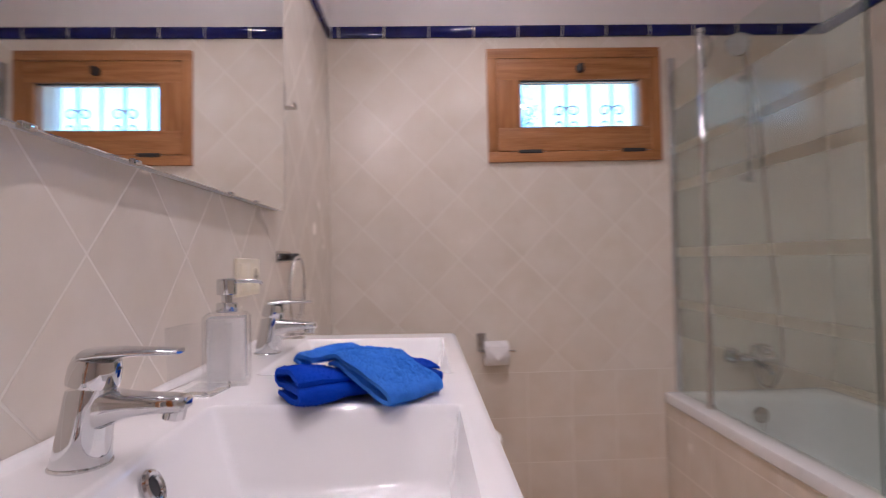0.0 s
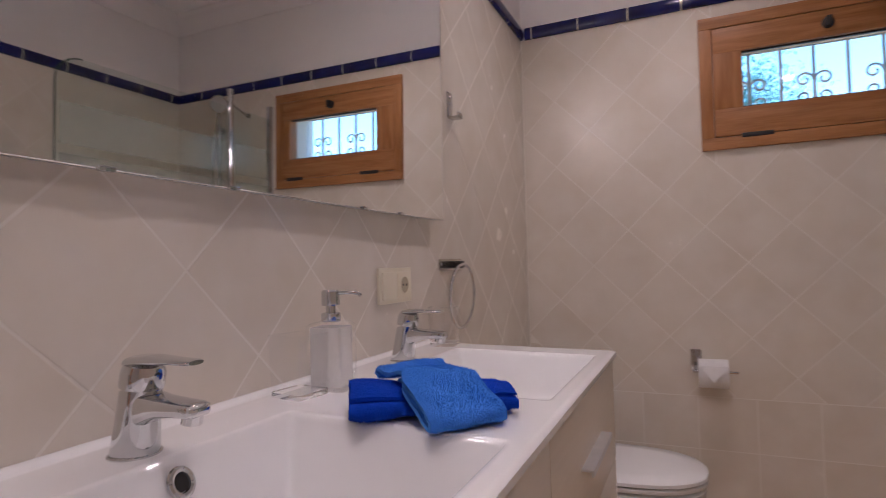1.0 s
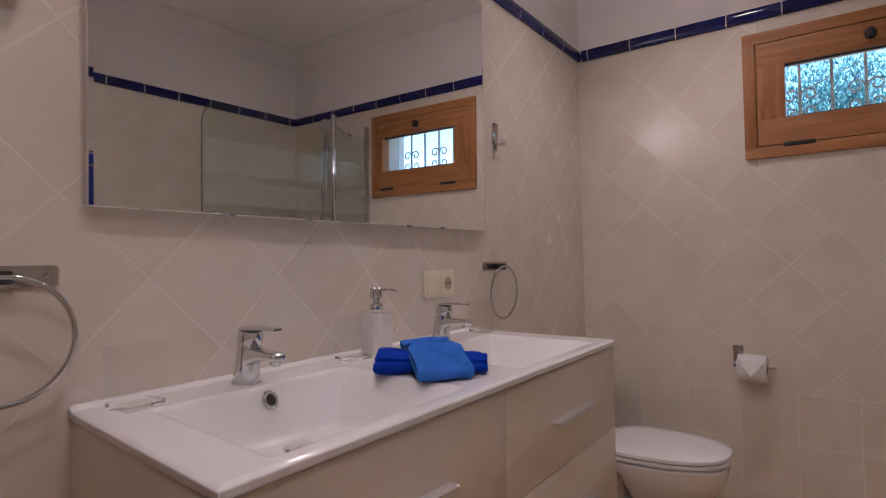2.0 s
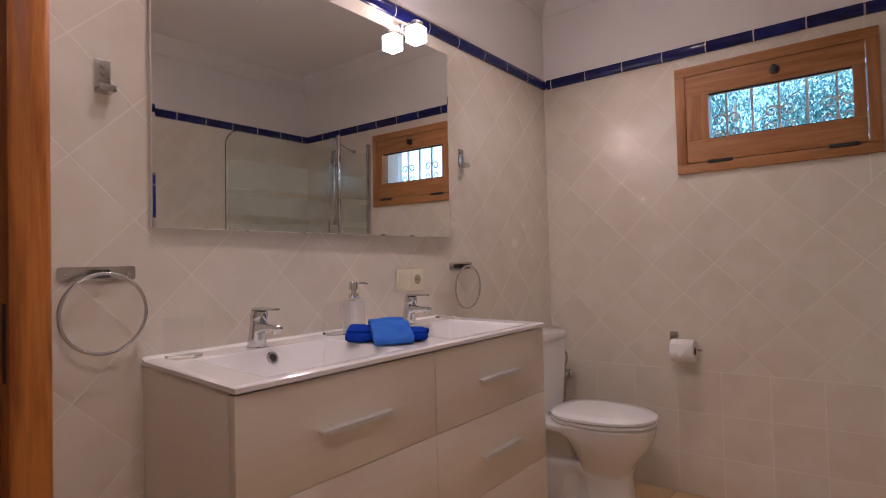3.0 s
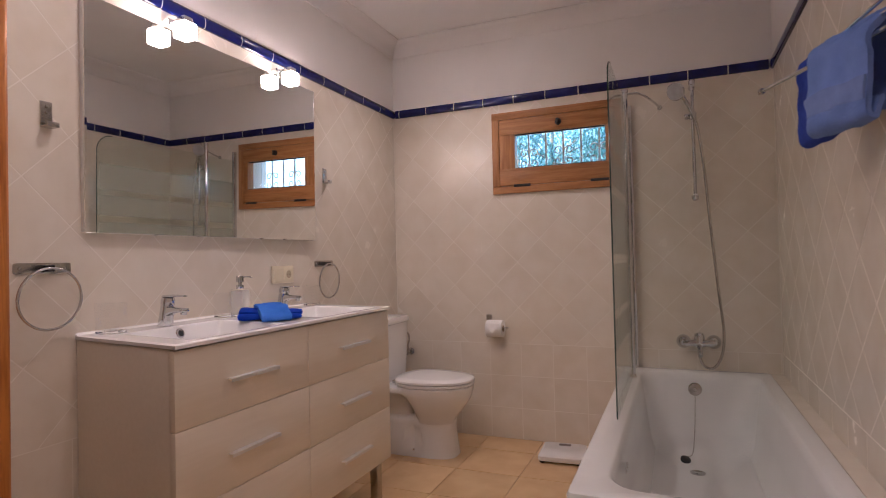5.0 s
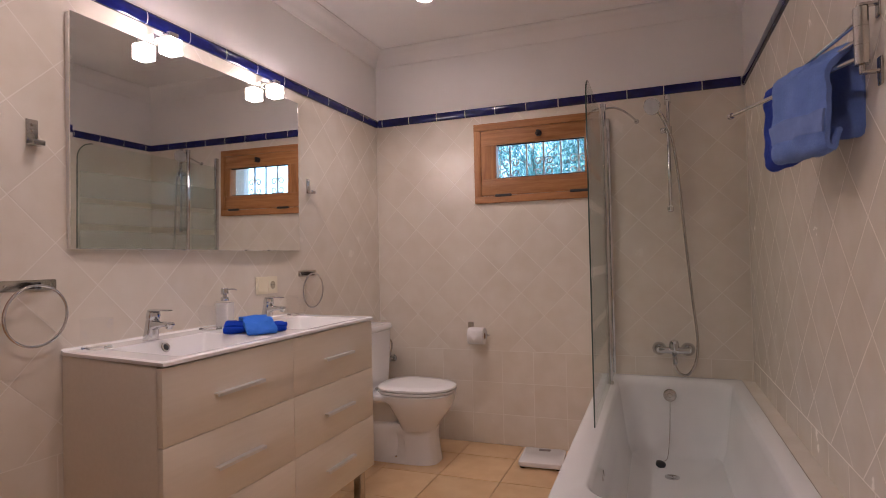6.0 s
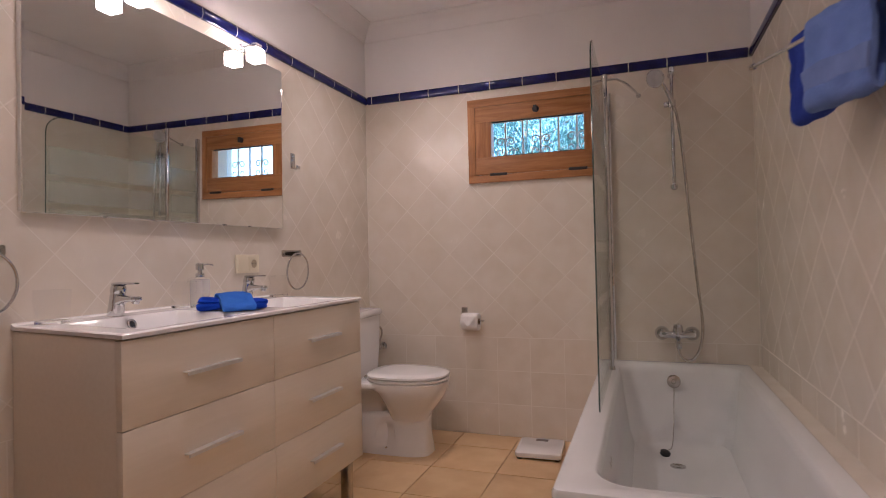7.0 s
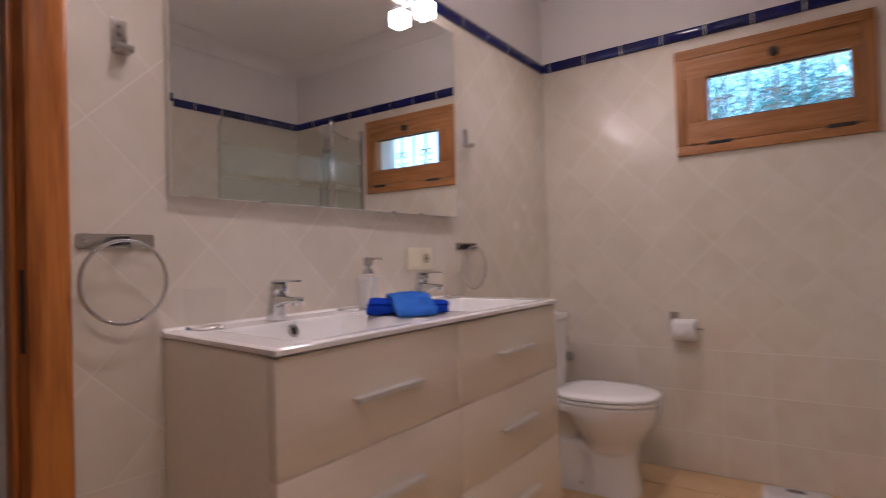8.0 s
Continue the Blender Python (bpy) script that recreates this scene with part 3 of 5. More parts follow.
def build_mirror():
    m = thing("mirror", "large frameless wall mirror with polished edges above the washbasins", "mirror")
    y0, y1, z0, z1 = 0.174, 1.392, 1.240, 2.018
    part("glass", boxbm((MX - 0.005, y0, z0), (MX, y1, z1), 0.001, 1), M_MIRROR, m, "silvered mirror glass", False)
    part("backing", boxbm((0.001, y0 + 0.002, z0 + 0.002), (MX - 0.0055, y1 - 0.002, z1 - 0.002)), M_ALU, m, "grey metal backing frame", False)
    for ya, yb in ((y0 + 0.0005, y0 + 0.008), (y1 - 0.0005, y1 - 0.004)):
        bm = loft(bmesh.new(), [[Vector((MX + 0.0001, ya, z)), Vector((MX + 0.0005, yb, z)), Vector((MX - 0.003, yb, z)), Vector((MX - 0.003, ya, z))] for z in (z0 + 0.001, z1 - 0.001)])
        part("bevelled_edge", bm, M_MIRROR, m, "narrow bevelled edge", False)
    for y in (0.42, 0.62, 0.98, 1.14):
        part("clip", boxbm((MX - 0.004, y, z0 - 0.003), (MX + 0.003, y + 0.022, z0 + 0.004), 0.001), M_CHROME, m, "small chrome clip")
    # hangs a touch off the wall at its top and far edge
    m.matrix_basis = Matrix.Translation((MX, 0.78, z0)) @ pose(0, 0, 0, 0, 0.5, -0.7) @ Matrix.Translation((-MX, -0.78, -z0))


build_mirror()


def build_mirror_lamp():
    s = thing("mirror_lamp", "lit cube-shaped glass mirror lamp on a chrome arm", "lamp", "mirror lamps")
    part("clamp", boxbm((-0.030, -0.016, -0.006), (0.010, 0.016, 0.024), 0.002), M_CHROME, s, "chrome clamp on the mirror's edge")
    part("arm", tube(bmesh.new(), curve_pts([(0.004, 0, 0.012), (0.025, 0, 0.014), (0.045, 0, 0.014), (0.066, 0, 0.012)]), 0.005, 10), M_CHROME, s, "chrome arm")
    part("lamp_cap", boxbm((0.052, -0.020, -0.004), (0.092, 0.020, 0.018), 0.002), M_STEEL, s, "metal cap")
    part("shade", boxbm((0.043, -0.029, -0.062), (0.101, 0.029, -0.004), 0.004), M_LAMP, s, "glowing white glass cube")
    return s


ml = build_mirror_lamp()
ml.location = (MX, 0.510, 2.034)
copy_thing(ml, pose(MX, 1.1235, 2.033))


def build_hook():
    s = thing("wall_hook", "small steel robe hook on the tiled wall", "hook", "robe hooks")
    part("plate", boxbm((0, -0.018, -0.040), (0.004, 0.018, 0.040), 0.0015), M_STEEL, s)
    part("lip", boxbm((0.002, -0.018, -0.042), (0.036, 0.018, -0.037), 0.0015), M_STEEL, s)
    part("tip", boxbm((0.033, -0.018, -0.041), (0.037, 0.018, -0.026), 0.001), M_STEEL, s)
    for z in (0.006, 0.024):
        part("screw", lathe(bmesh.new(), [(0.005, 0), (0.004, 0.003), (0.0, 0.0035)], (0.004, 0, z), (1, 0, 0), 12), M_CHROME, s)
    return s


hk = build_hook()
hk.location = (0.001, 0.069, 1.598)
copy_thing(hk, pose(0.001, 1.528, 1.598))


def build_ring():
    s = thing("towel_ring", "chrome towel ring hanging from a steel wall plate", "towel ring", "towel rings")
    bm = loft(bmesh.new(), [[Vector((x, p.x, p.y)) for p in rrect(0, 0, 0.083, 0.0165, 0.007, 0)] for x in (0.0, 0.004)])
    part("plate", bm, M_STEEL, s, "brushed steel plate")
    for y in (-0.066, 0.066):
        part("screw", lathe(bmesh.new(), [(0.0055, 0), (0.0045, 0.002), (0, 0.0025)], (0.004, y, 0), (1, 0, 0), 12), M_CHROME, s)
    part("bracket", boxbm((0.003, -0.011, -0.011), (0.044, 0.011, 0.010), 0.003), M_BRACKET, s, "polished bracket with a dark reflection put into its colour")
    ring = [(0.038 + 0.004 * math.cos(a), 0.092 * math.sin(a), -0.092 + 0.092 * math.cos(a)) for a in (2 * math.pi * j / 64 for j in range(64))]
    part("ring", tube(bmesh.new(), ring, 0.0043, 12, closed=True), M_CHROME, s, "round chrome ring")
    return s


rg = build_ring()
rg.location = (0.001, 0.055, 1.128)
copy_thing(rg, pose(0.001, 1.505, 1.119))


def build_socket():
    s = thing("wall_socket", "ivory plastic light switch and socket on the tiled wall", "socket")
    y0, y1, z0, z1 = 1.082, 1.238, 1.030, 1.114
    part("plate", boxbm((0.001, y0, z0), (0.010, y1, z1), 0.003), M_SOCKET, s)
    part("rocker", boxbm((0.008, y0 + 0.010, z0 + 0.010), (0.0135, y0 + 0.076, z1 - 0.010), 0.002), M_SOCKET, s)
    part("socket_face", boxbm((0.008, y0 + 0.082, z0 + 0.010), (0.0125, y1 - 0.010, z1 - 0.010), 0.002), M_SOCKET, s)
    c = (0.0128, (y0 + 0.082 + y1 - 0.010) / 2, (z0 + z1) / 2)
    part("socket_rim", tube(bmesh.new(), [(c[0], c[1] + 0.021 * math.cos(a), c[2] + 0.021 * math.sin(a)) for a in (2 * math.pi * j / 32 for j in range(32))], 0.0018, 8, closed=True), M_SOCKET, s)
    # flat discs: the shade inside the well and its pin holes is put into colour
    well = part("socket_well", lathe(bmesh.new(), [(0.0195, 0.0), (0.0195, 0.0006)], c, (1, 0, 0), 28), surface("shaded_socket_plastic", (0.42, 0.36, 0.24), (0.48, 0.41, 0.28), 9, 0.4), s)
    for dy in (-0.008, 0.008):
        part("pin_hole", lathe(bmesh.new(), [(0.0028, 0), (0.0028, 0.001)], (c[0] + 0.0005, c[1] + dy, c[2]), (1, 0, 0), 12), M_BLACK, well)


build_socket()


# ---- toilet ----
TY = 1.952


def oval(cx, cy, ax, bx, by, z, n=40, sq=2.3):
    """Egg-shaped ring: ax to the rear, bx to the front (+x), by half the width."""
    out = []
    for j in range(n):
        a = 2 * math.pi * j / n
        c, s = math.cos(a), math.sin(a)
        px = math.copysign(abs(c) ** (2 / sq), c) * (bx if c > 0 else ax)
        py = math.copysign(abs(s) ** (2 / sq), s) * by
        out.append(Vector((cx + px, cy + py, z)))
    return out


def build_toilet():
    t = thing("toilet", "white ceramic close-coupled toilet with its lid closed", "toilet")
    rings = [oval(0.43, TY, 0.085, 0.132, 0.088, 0.19), oval(0.43, TY, 0.090, 0.140, 0.096, 0.215), oval(0.425, TY, 0.092, 0.168, 0.116, 0.245), oval(0.42, TY, 0.102, 0.205, 0.142, 0.285), oval(0.41, TY, 0.110, 0.243, 0.163, 0.325),
             oval(0.40, TY, 0.118, 0.265, 0.176, 0.355, sq=2.4), oval(0.38, TY, 0.16, 0.289, 0.180, 0.378, sq=2.6), oval(0.38, TY, 0.20, 0.292, 0.182, 0.402, sq=2.7), oval(0.38, TY, 0.19, 0.283, 0.173, 0.408, sq=2.7)]
    part("bowl", loft(bmesh.new(), rings), M_CERAMIC, t)
    part("shelf", boxbm((0.015, TY - 0.178, 0.372), (0.33, TY + 0.178, 0.4075), 0.012, 4), M_CERAMIC, t)
    # foot with a hollow on either side for the floor bolts
    rings = []
    for z, c, ax, bx, by, q in ((0.0, 0.33, 0.29, 0.245, 0.122, 3.4), (0.008, 0.33, 0.29, 0.245, 0.121, 3.4), (0.03, 0.33, 0.288, 0.241, 0.118, 3.4), (0.055, 0.33, 0.286, 0.238, 0.115, 3.4), (0.08, 0.33, 0.284, 0.235, 0.112, 3.3), (0.105, 0.33, 0.282, 0.233, 0.110, 3.2),
                                (0.13, 0.33, 0.280, 0.231, 0.108, 3.1), (0.155, 0.33, 0.276, 0.231, 0.107, 3.0), (0.18, 0.33, 0.270, 0.233, 0.106, 2.9), (0.205, 0.33, 0.255, 0.238, 0.102, 2.7), (0.222, 0.34, 0.22, 0.225, 0.088, 2.5), (0.230, 0.36, 0.16, 0.17, 0.055, 2.2)):
        ring = oval(c, TY + 0.018, ax, bx, by * 0.90, z, 96, q)
        for p in ring:
            r2 = ((p.x - 0.335 - 0.10 * max(0, z - 0.1)) / 0.045) ** 2 + ((z - 0.10) / 0.088) ** 2
            if abs(p.y - TY - 0.018) > 0.05 and r2 < 1:
                p.y -= math.copysign(0.042 * (1 - r2) ** 0.55, p.y - TY - 0.018)
        rings.append(ring)
    part("foot", loft(bmesh.new(), rings), M_CERAMIC, t)
    bm = loft(bmesh.new(), [rrect(0.19, TY, 0.13, 0.050, 0.03, 0.21), rrect(0.19, TY, 0.13, 0.046, 0.03, 0.29), rrect(0.19, TY, 0.13, 0.060, 0.03, 0.376)])
    part("trap", bm, M_CERAMIC, t)
    part("cistern_bolt", tube(bmesh.new(), [(0.20, TY - 0.12, 0.325), (0.20, TY - 0.12, 0.374)], 0.004), M_STEEL, t)
    bm = loft(bmesh.new(), [rrect(0.100, TY, 0.082, 0.168, 0.03, 0.4055), rrect(0.102, TY, 0.088, 0.178, 0.03, 0.55), rrect(0.104, TY, 0.092, 0.184, 0.03, 0.745)])
    c = part("cistern", bm, M_CERAMIC, t)
    bm = loft(bmesh.new(), [rrect(0.105, TY, 0.094, 0.187, 0.03, 0.747), rrect(0.106, TY, 0.099, 0.191, 0.03, 0.757), rrect(0.106, TY, 0.099, 0.191, 0.03, 0.772), rrect(0.106, TY, 0.092, 0.184, 0.03, 0.784), rrect(0.106, TY, 0.06, 0.14, 0.03, 0.788)])
    part("cistern_lid", bm, M_CERAMIC, c)
    part("flush_button", lathe(bmesh.new(), [(0.022, 0), (0.022, 0.004), (0.019, 0.006)], (0.106, TY, 0.787)), M_CHROME, c, "chrome flush button")
    def egg(dz, g):
        return oval(0.385, TY, 0.160 + g, 0.292 + g, 0.185 + g, dz, 48, 2.45)

    part("seat", loft(bmesh.new(), [egg(0.411, -0.005), egg(0.415, 0), egg(0.423, 0.001), egg(0.427, -0.004)]), M_SEAT, t)
    part("lid", loft(bmesh.new(), [egg(0.4295, -0.004), egg(0.434, 0.002), egg(0.444, 0.001), egg(0.451, -0.010), egg(0.4545, -0.06)]), M_SEAT, t, "white plastic lid")
    for y in (TY - 0.075, TY + 0.075):
        part("hinge", tube(bmesh.new(), [(0.226, y - 0.018, 0.424), (0.226, y + 0.018, 0.424)], 0.010), M_CHROME, t)
    part("floor_bolt", lathe(bmesh.new(), [(0.006, 0), (0.005, 0.006), (0, 0.007)], (0.335, TY - 0.072, 0.036), (0, -1, 0), 12), M_CHROME, t)


build_toilet()


def build_valve():
    s = thing("water_valve", "chrome angle valve with braided hose feeding the cistern", "valve")
    part("rosette", lathe(bmesh.new(), [(0.024, 0), (0.024, 0.003), (0.012, 0.010)], (0.096, W - 0.0005, 0.515), (0, -1, 0)), M_CHROME, s)
    part("valve_body", tube(bmesh.new(), [(0.096, W - 0.004, 0.515), (0.096, W - 0.065, 0.515)], 0.009), M_CHROME, s)
    part("knob", lathe(bmesh.new(), [(0.012, 0), (0.017, 0.004), (0.017, 0.018), (0.010, 0.022)], (0.096, W - 0.060, 0.515), (0, -1, 0)), M_STEEL, s, "round metal knob")
    part("hose", tube(bmesh.new(), curve_pts([(0.096, W - 0.045, 0.510), (0.094, W - 0.045, 0.56), (0.108, W - 0.05, 0.60), (0.108, W - 0.07, 0.645), (0.102, W - 0.16, 0.665), (0.102, 2.10, 0.66)]), 0.006, 10), M_STEEL, s, "braided steel hose")


build_valve()


# ---- toilet paper ----
def build_paper():
    s = thing("toilet_roll_holder", "chrome toilet roll holder on the tiled wall", "roll holder")
    x, z, y = 0.655, 0.700, W - 0.062
    part("plate", boxbm((x - 0.019, W - 0.006, z - 0.012), (x + 0.019, W - 0.0005, z + 0.070), 0.002), M_STEEL, s)
    part("arm", tube(bmesh.new(), curve_pts([(x - 0.004, W - 0.006, z + 0.012), (x - 0.004, W - 0.04, z + 0.012), (x - 0.004, y, z)]), 0.005, 10), M_CHROME, s)
    part("spindle", tube(bmesh.new(), [(x - 0.012, y, z - 0.004), (x + 0.140, y, z - 0.004)], 0.005, 12), M_CHROME, s)
    r = thing("toilet_roll", "white toilet roll with its end folded to a point", "toilet roll")
    n, x0, x1 = 40, x + 0.006, x + 0.108
    zc = z - 0.010
    prof = [(0.020, x0), (0.051, x0), (0.053, x0 + 0.003), (0.053, x1 - 0.003), (0.051, x1), (0.020, x1)]
    bm = loft(bmesh.new(), [[Vector((px, y + rr * math.cos(2 * math.pi * j / n), zc + rr * math.sin(2 * math.pi * j / n))) for j in range(n)] for rr, px in prof], cap=False, closed=True)
    part("paper", bm, M_PAPER, r)
    part("core", loft(bmesh.new(), [[Vector((px, y + rr * math.cos(2 * math.pi * j / 24), zc + rr * math.sin(2 * math.pi * j / 24))) for j in range(24)] for rr, px in ((0.0198, x0 + 0.001), (0.0198, x1 + 0.0005), (0.0185, x1 + 0.0005), (0.0185, x0 + 0.001))], cap=False, closed=True), M_CARD, r, "brown cardboard core")
    bm = bmesh.new()
    yy = y - 0.0545
    a, b, c = (x0 + 0.003, yy + 0.004, zc + 0.036), (x1 - 0.003, yy + 0.004, zc + 0.036), ((x0 + x1) / 2, yy - 0.010, zc - 0.022)
    loft(bm, [[Vector(p) for p in (a, b, c)], [Vector(p) + Vector((0, -0.0030, 0)) for p in (a, b, c)]])
    part("folded_end", bm, M_PAPER, r, "paper end folded to a triangle", False)


build_paper()


# ---- bath ----
BX0, BY0, BZ = 1.468, 0.500, 0.486
BX1 = 2.206
BXc, BYc = (BX0 + BX1) / 2, (BY0 + W) / 2
BHX, BHY = (BX1 - BX0) / 2 - 0.001, (W - BY0) / 2 - 0.001


def build_bath():
    b = thing("bathtub", "white enamel bathtub built in behind a tiled front", "bathtub")
    cx, cy = BXc + 0.004, BYc
    
    def R(hx, hy, r, z, ox=0, oy=0):
        inner = 0.016 if hx < BHX - 0.03 else 0.0      # the rim is wider on the open side
        return rrect(cx - 0.004 + ox + inner, cy + oy, hx - inner, hy, r, z, 8)

    rings = [R(BHX - 0.004, BHY, 0.02, BZ - 0.045), R(BHX, BHY, 0.02, BZ - 0.040), R(BHX, BHY, 0.02, BZ - 0.010), R(BHX - 0.004, BHY - 0.004, 0.02, BZ - 0.002), R(BHX - 0.012, BHY - 0.012, 0.02, BZ),
             R(BHX - 0.060, BHY - 0.075, 0.11, BZ - 0.002), R(BHX - 0.068, BHY - 0.085, 0.12, BZ - 0.010), R(BHX - 0.076, BHY - 0.098, 0.13, BZ - 0.04),
             R(BHX - 0.095, BHY - 0.135, 0.13, BZ - 0.18, 0, 0.01), R(BHX - 0.115, BHY - 0.180, 0.13, BZ - 0.31, 0, 0.02), R(BHX - 0.135, BHY - 0.22, 0.12, BZ - 0.365, 0, 0.03), R(BHX - 0.175, BHY - 0.28, 0.10, BZ - 0.388, 0, 0.04), R(0.066, 0.30, 0.04, BZ - 0.392, 0, 0.06)]
    part("tub", loft(bmesh.new(), rings, "end"), M_ENAMEL, b)
    yo = W - 0.128
    part("overflow", lathe(bmesh.new(), [(0.034, 0), (0.034, 0.006), (0.028, 0.012), (0.012, 0.014), (0.010, 0.018), (0, 0.019)], (1.834, yo, 0.405), (0, -1, 0.12), 28), M_STEEL, b, "round chrome overflow cover")
    part("drain", lathe(bmesh.new(), [(0.034, 0), (0.034, 0.003), (0.026, 0.004), (0.022, 0.0015), (0, 0.0015)], (1.828, 1.858, BZ - 0.391), (0, 0, 1), 28), M_CHROME, b, "chrome bath drain")
    part("chain", tube(bmesh.new(), curve_pts([(1.834, yo - 0.018, 0.383), (1.831, yo - 0.03, 0.30), (1.826, yo - 0.05, 0.20), (1.812, 2.05, 0.125), (1.785, 2.0, 0.118)]), 0.0022, 6), M_STEEL, b, "plug chain")
    pl = part("plug", lathe(bmesh.new(), [(0.019, 0), (0.024, 0.004), (0.024, 0.016), (0.016, 0.022), (0, 0.023)], (1.775, 1.992, BZ - 0.388), (0.25, -0.3, 1), 20), M_BLACK, b, "black rubber plug")
    for y in (0.95, 1.0):
        part("grip_fixing", lathe(bmesh.new(), [(0.010, 0), (0.010, 0.002)], (BX0 + 0.120, y, 0.40), (1, 0, 0.15), 14), M_STEEL, b)
    tagged(wall_slab("bath_apron", [((BX0 + 0.012, BY0 + 0.008, 0), (BX0 + 0.05, W, BZ - 0.044)), ((BX0 + 0.012, BY0 + 0.008, 0), (RX, BY0 + 0.045, BZ - 0.044))]), "beige tiled front of the bathtub", "bath panel")


build_bath()
ledge = loft(bmesh.new(), [[Vector((BX1, W, z)), Vector((BX1, BY0 + 0.01, z)), Vector((RX, BY0 + 0.01, z)), Vector((RX, W, z))] for z in (0.0, BZ - 0.006)])
tagged(part("bath_ledge", ledge, M_TILE, None, smooth=False), "narrow beige tiled ledge between bathtub and wall", "ledge", kind="structure")


def build_screen():
    s = thing("bath_screen", "glass bath screen with frosted stripes and chrome posts", "bath screen")
    x, z0, z1 = 1.536, BZ + 0.004, 1.985
    yh, yn, zg = 2.068, 1.235, 1.915
    bands = ((0.74, 0.865), (0.90, 1.09), (1.13, 1.38), (1.42, 1.545), (1.58, 1.74))

    def outline(y0, y1, rad):
        pts = [(y0, z0), (y1, z0), (y1, zg)]
        if rad:
            pts += [(y0 + rad - rad * math.sin(radians(90 * k / 10)), zg - rad + rad * math.cos(radians(90 * k / 10))) for k in range(11)]
        else:
            pts.append((y0, zg))
        return pts

    for nm, y0, y1, rad in (("fixed_panel", yh + 0.014, W - 0.022, 0), ("hinged_panel", yn, yh - 0.014, 0.10)):
        o = outline(y0, y1, rad)
        p = part(nm, loft(bmesh.new(), [[Vector((x + d, a, b)) for a, b in o] for d in (-0.003, 0.003)]), M_SCREEN, s, "clear glass panel", False)
        for a, b in bands:
            part("frosted_stripe", boxbm((x - 0.0042, y0 + 0.012, a), (x - 0.0034, y1 - 0.012, b)), M_FROST, p, "frosted horizontal stripe", False)
        if rad:
            edge = [Vector((x, y0 - 0.0015, z0))] + [Vector((x, a - 0.0015, b)) for a, b in reversed(o[3:])]
            part("glass_edge", tube(bmesh.new(), edge, 0.0030, 6), M_GLASSEDGE, p, "dark green polished glass edge")
    part("wall_profile", boxbm((x - 0.012, W - 0.026, z0), (x + 0.012, W - 0.0005, z1), 0.003), M_CHROME, s, "chrome wall profile")
    part("hinge_post", tube(bmesh.new(), [(x, yh, z0), (x, yh, z1 + 0.004)], 0.013, 20), M_CHROME, s, "round chrome hinge post")
    part("post_cap", lathe(bmesh.new(), [(0.016, 0), (0.016, 0.016), (0.010, 0.020)], (x, yh, z1 + 0.002)), M_CHROME, s)
    part("post_foot", lathe(bmesh.new(), [(0.018, 0), (0.016, 0.014), (0.013, 0.018)], (x, yh, BZ - 0.001)), M_CHROME, s)
    part("stay_bar", tube(bmesh.new(), curve_pts([(x, yh, z1 - 0.008), (x + 0.06, yh + 0.05, z1 + 0.004), (x + 0.12, yh + 0.14, z1 - 0.012), (1.700, W - 0.014, z1 - 0.028)]), 0.006, 10), M_CHROME, s, "thin curved chrome stay")
    part("stay_rosette", lathe(bmesh.new(), [(0.014, 0), (0.014, 0.006), (0.008, 0.016)], (1.700, W - 0.0005, z1 - 0.028), (0, -1, 0)), M_CHROME, s)


build_screen()


def build_mixer():
    s = thing("bath_mixer", "chrome wall-mounted bath and shower mixer", "tap")
    z, y = 0.640, W - 0.060
    for x in (1.787, 1.938):
        part("rosette", lathe(bmesh.new(), [(0.038, 0), (0.037, 0.006), (0.024, 0.022), (0.016, 0.030)], (x, W - 0.0005, z), (0, -1, 0)), M_CHROME, s)
        part("inlet", tube(bmesh.new(), [(x, W - 0.02, z), (x, y + 0.004, z), ], 0.013, 16), M_CHROME, s)
        part("union_nut", lathe(bmesh.new(), [(0.018, 0), (0.019, 0.004), (0.019, 0.014), (0.016, 0.018)], (x, y + 0.016, z), (0, -1, 0), 6), M_CHROME, s)
    part("mixer_body", tube(bmesh.new(), [(1.785, y, z), (1.80, y, z), (1.83, y, z), (1.865, y, z), (1.90, y, z), (1.93, y, z), (1.945, y, z)], [0.014, 0.019, 0.018, 0.026, 0.018, 0.019, 0.014], 20), M_CHROME, s)
    part("mixer_head", lathe(bmesh.new(), [(0.025, -0.02), (0.026, 0.01), (0.025, 0.032), (0.020, 0.042), (0.0, 0.046)], (1.865, y, z + 0.012)), M_CHROME, s)
    part("lever", tube(bmesh.new(), [(1.865, y - 0.004, z + 0.052), (1.865, y - 0.05, z + 0.062), (1.865, y - 0.10, z + 0.058)], [0.010, 0.008, 0.007], 12), M_CHROME, s)
    part("spout", tube(bmesh.new(), curve_pts([(1.865, y, z - 0.012), (1.865, y - 0.03, z - 0.030), (1.865, y - 0.09, z - 0.034), (1.865, y - 0.112, z - 0.052)]), 0.0125, 14), M_CHROME, s)


build_mixer()


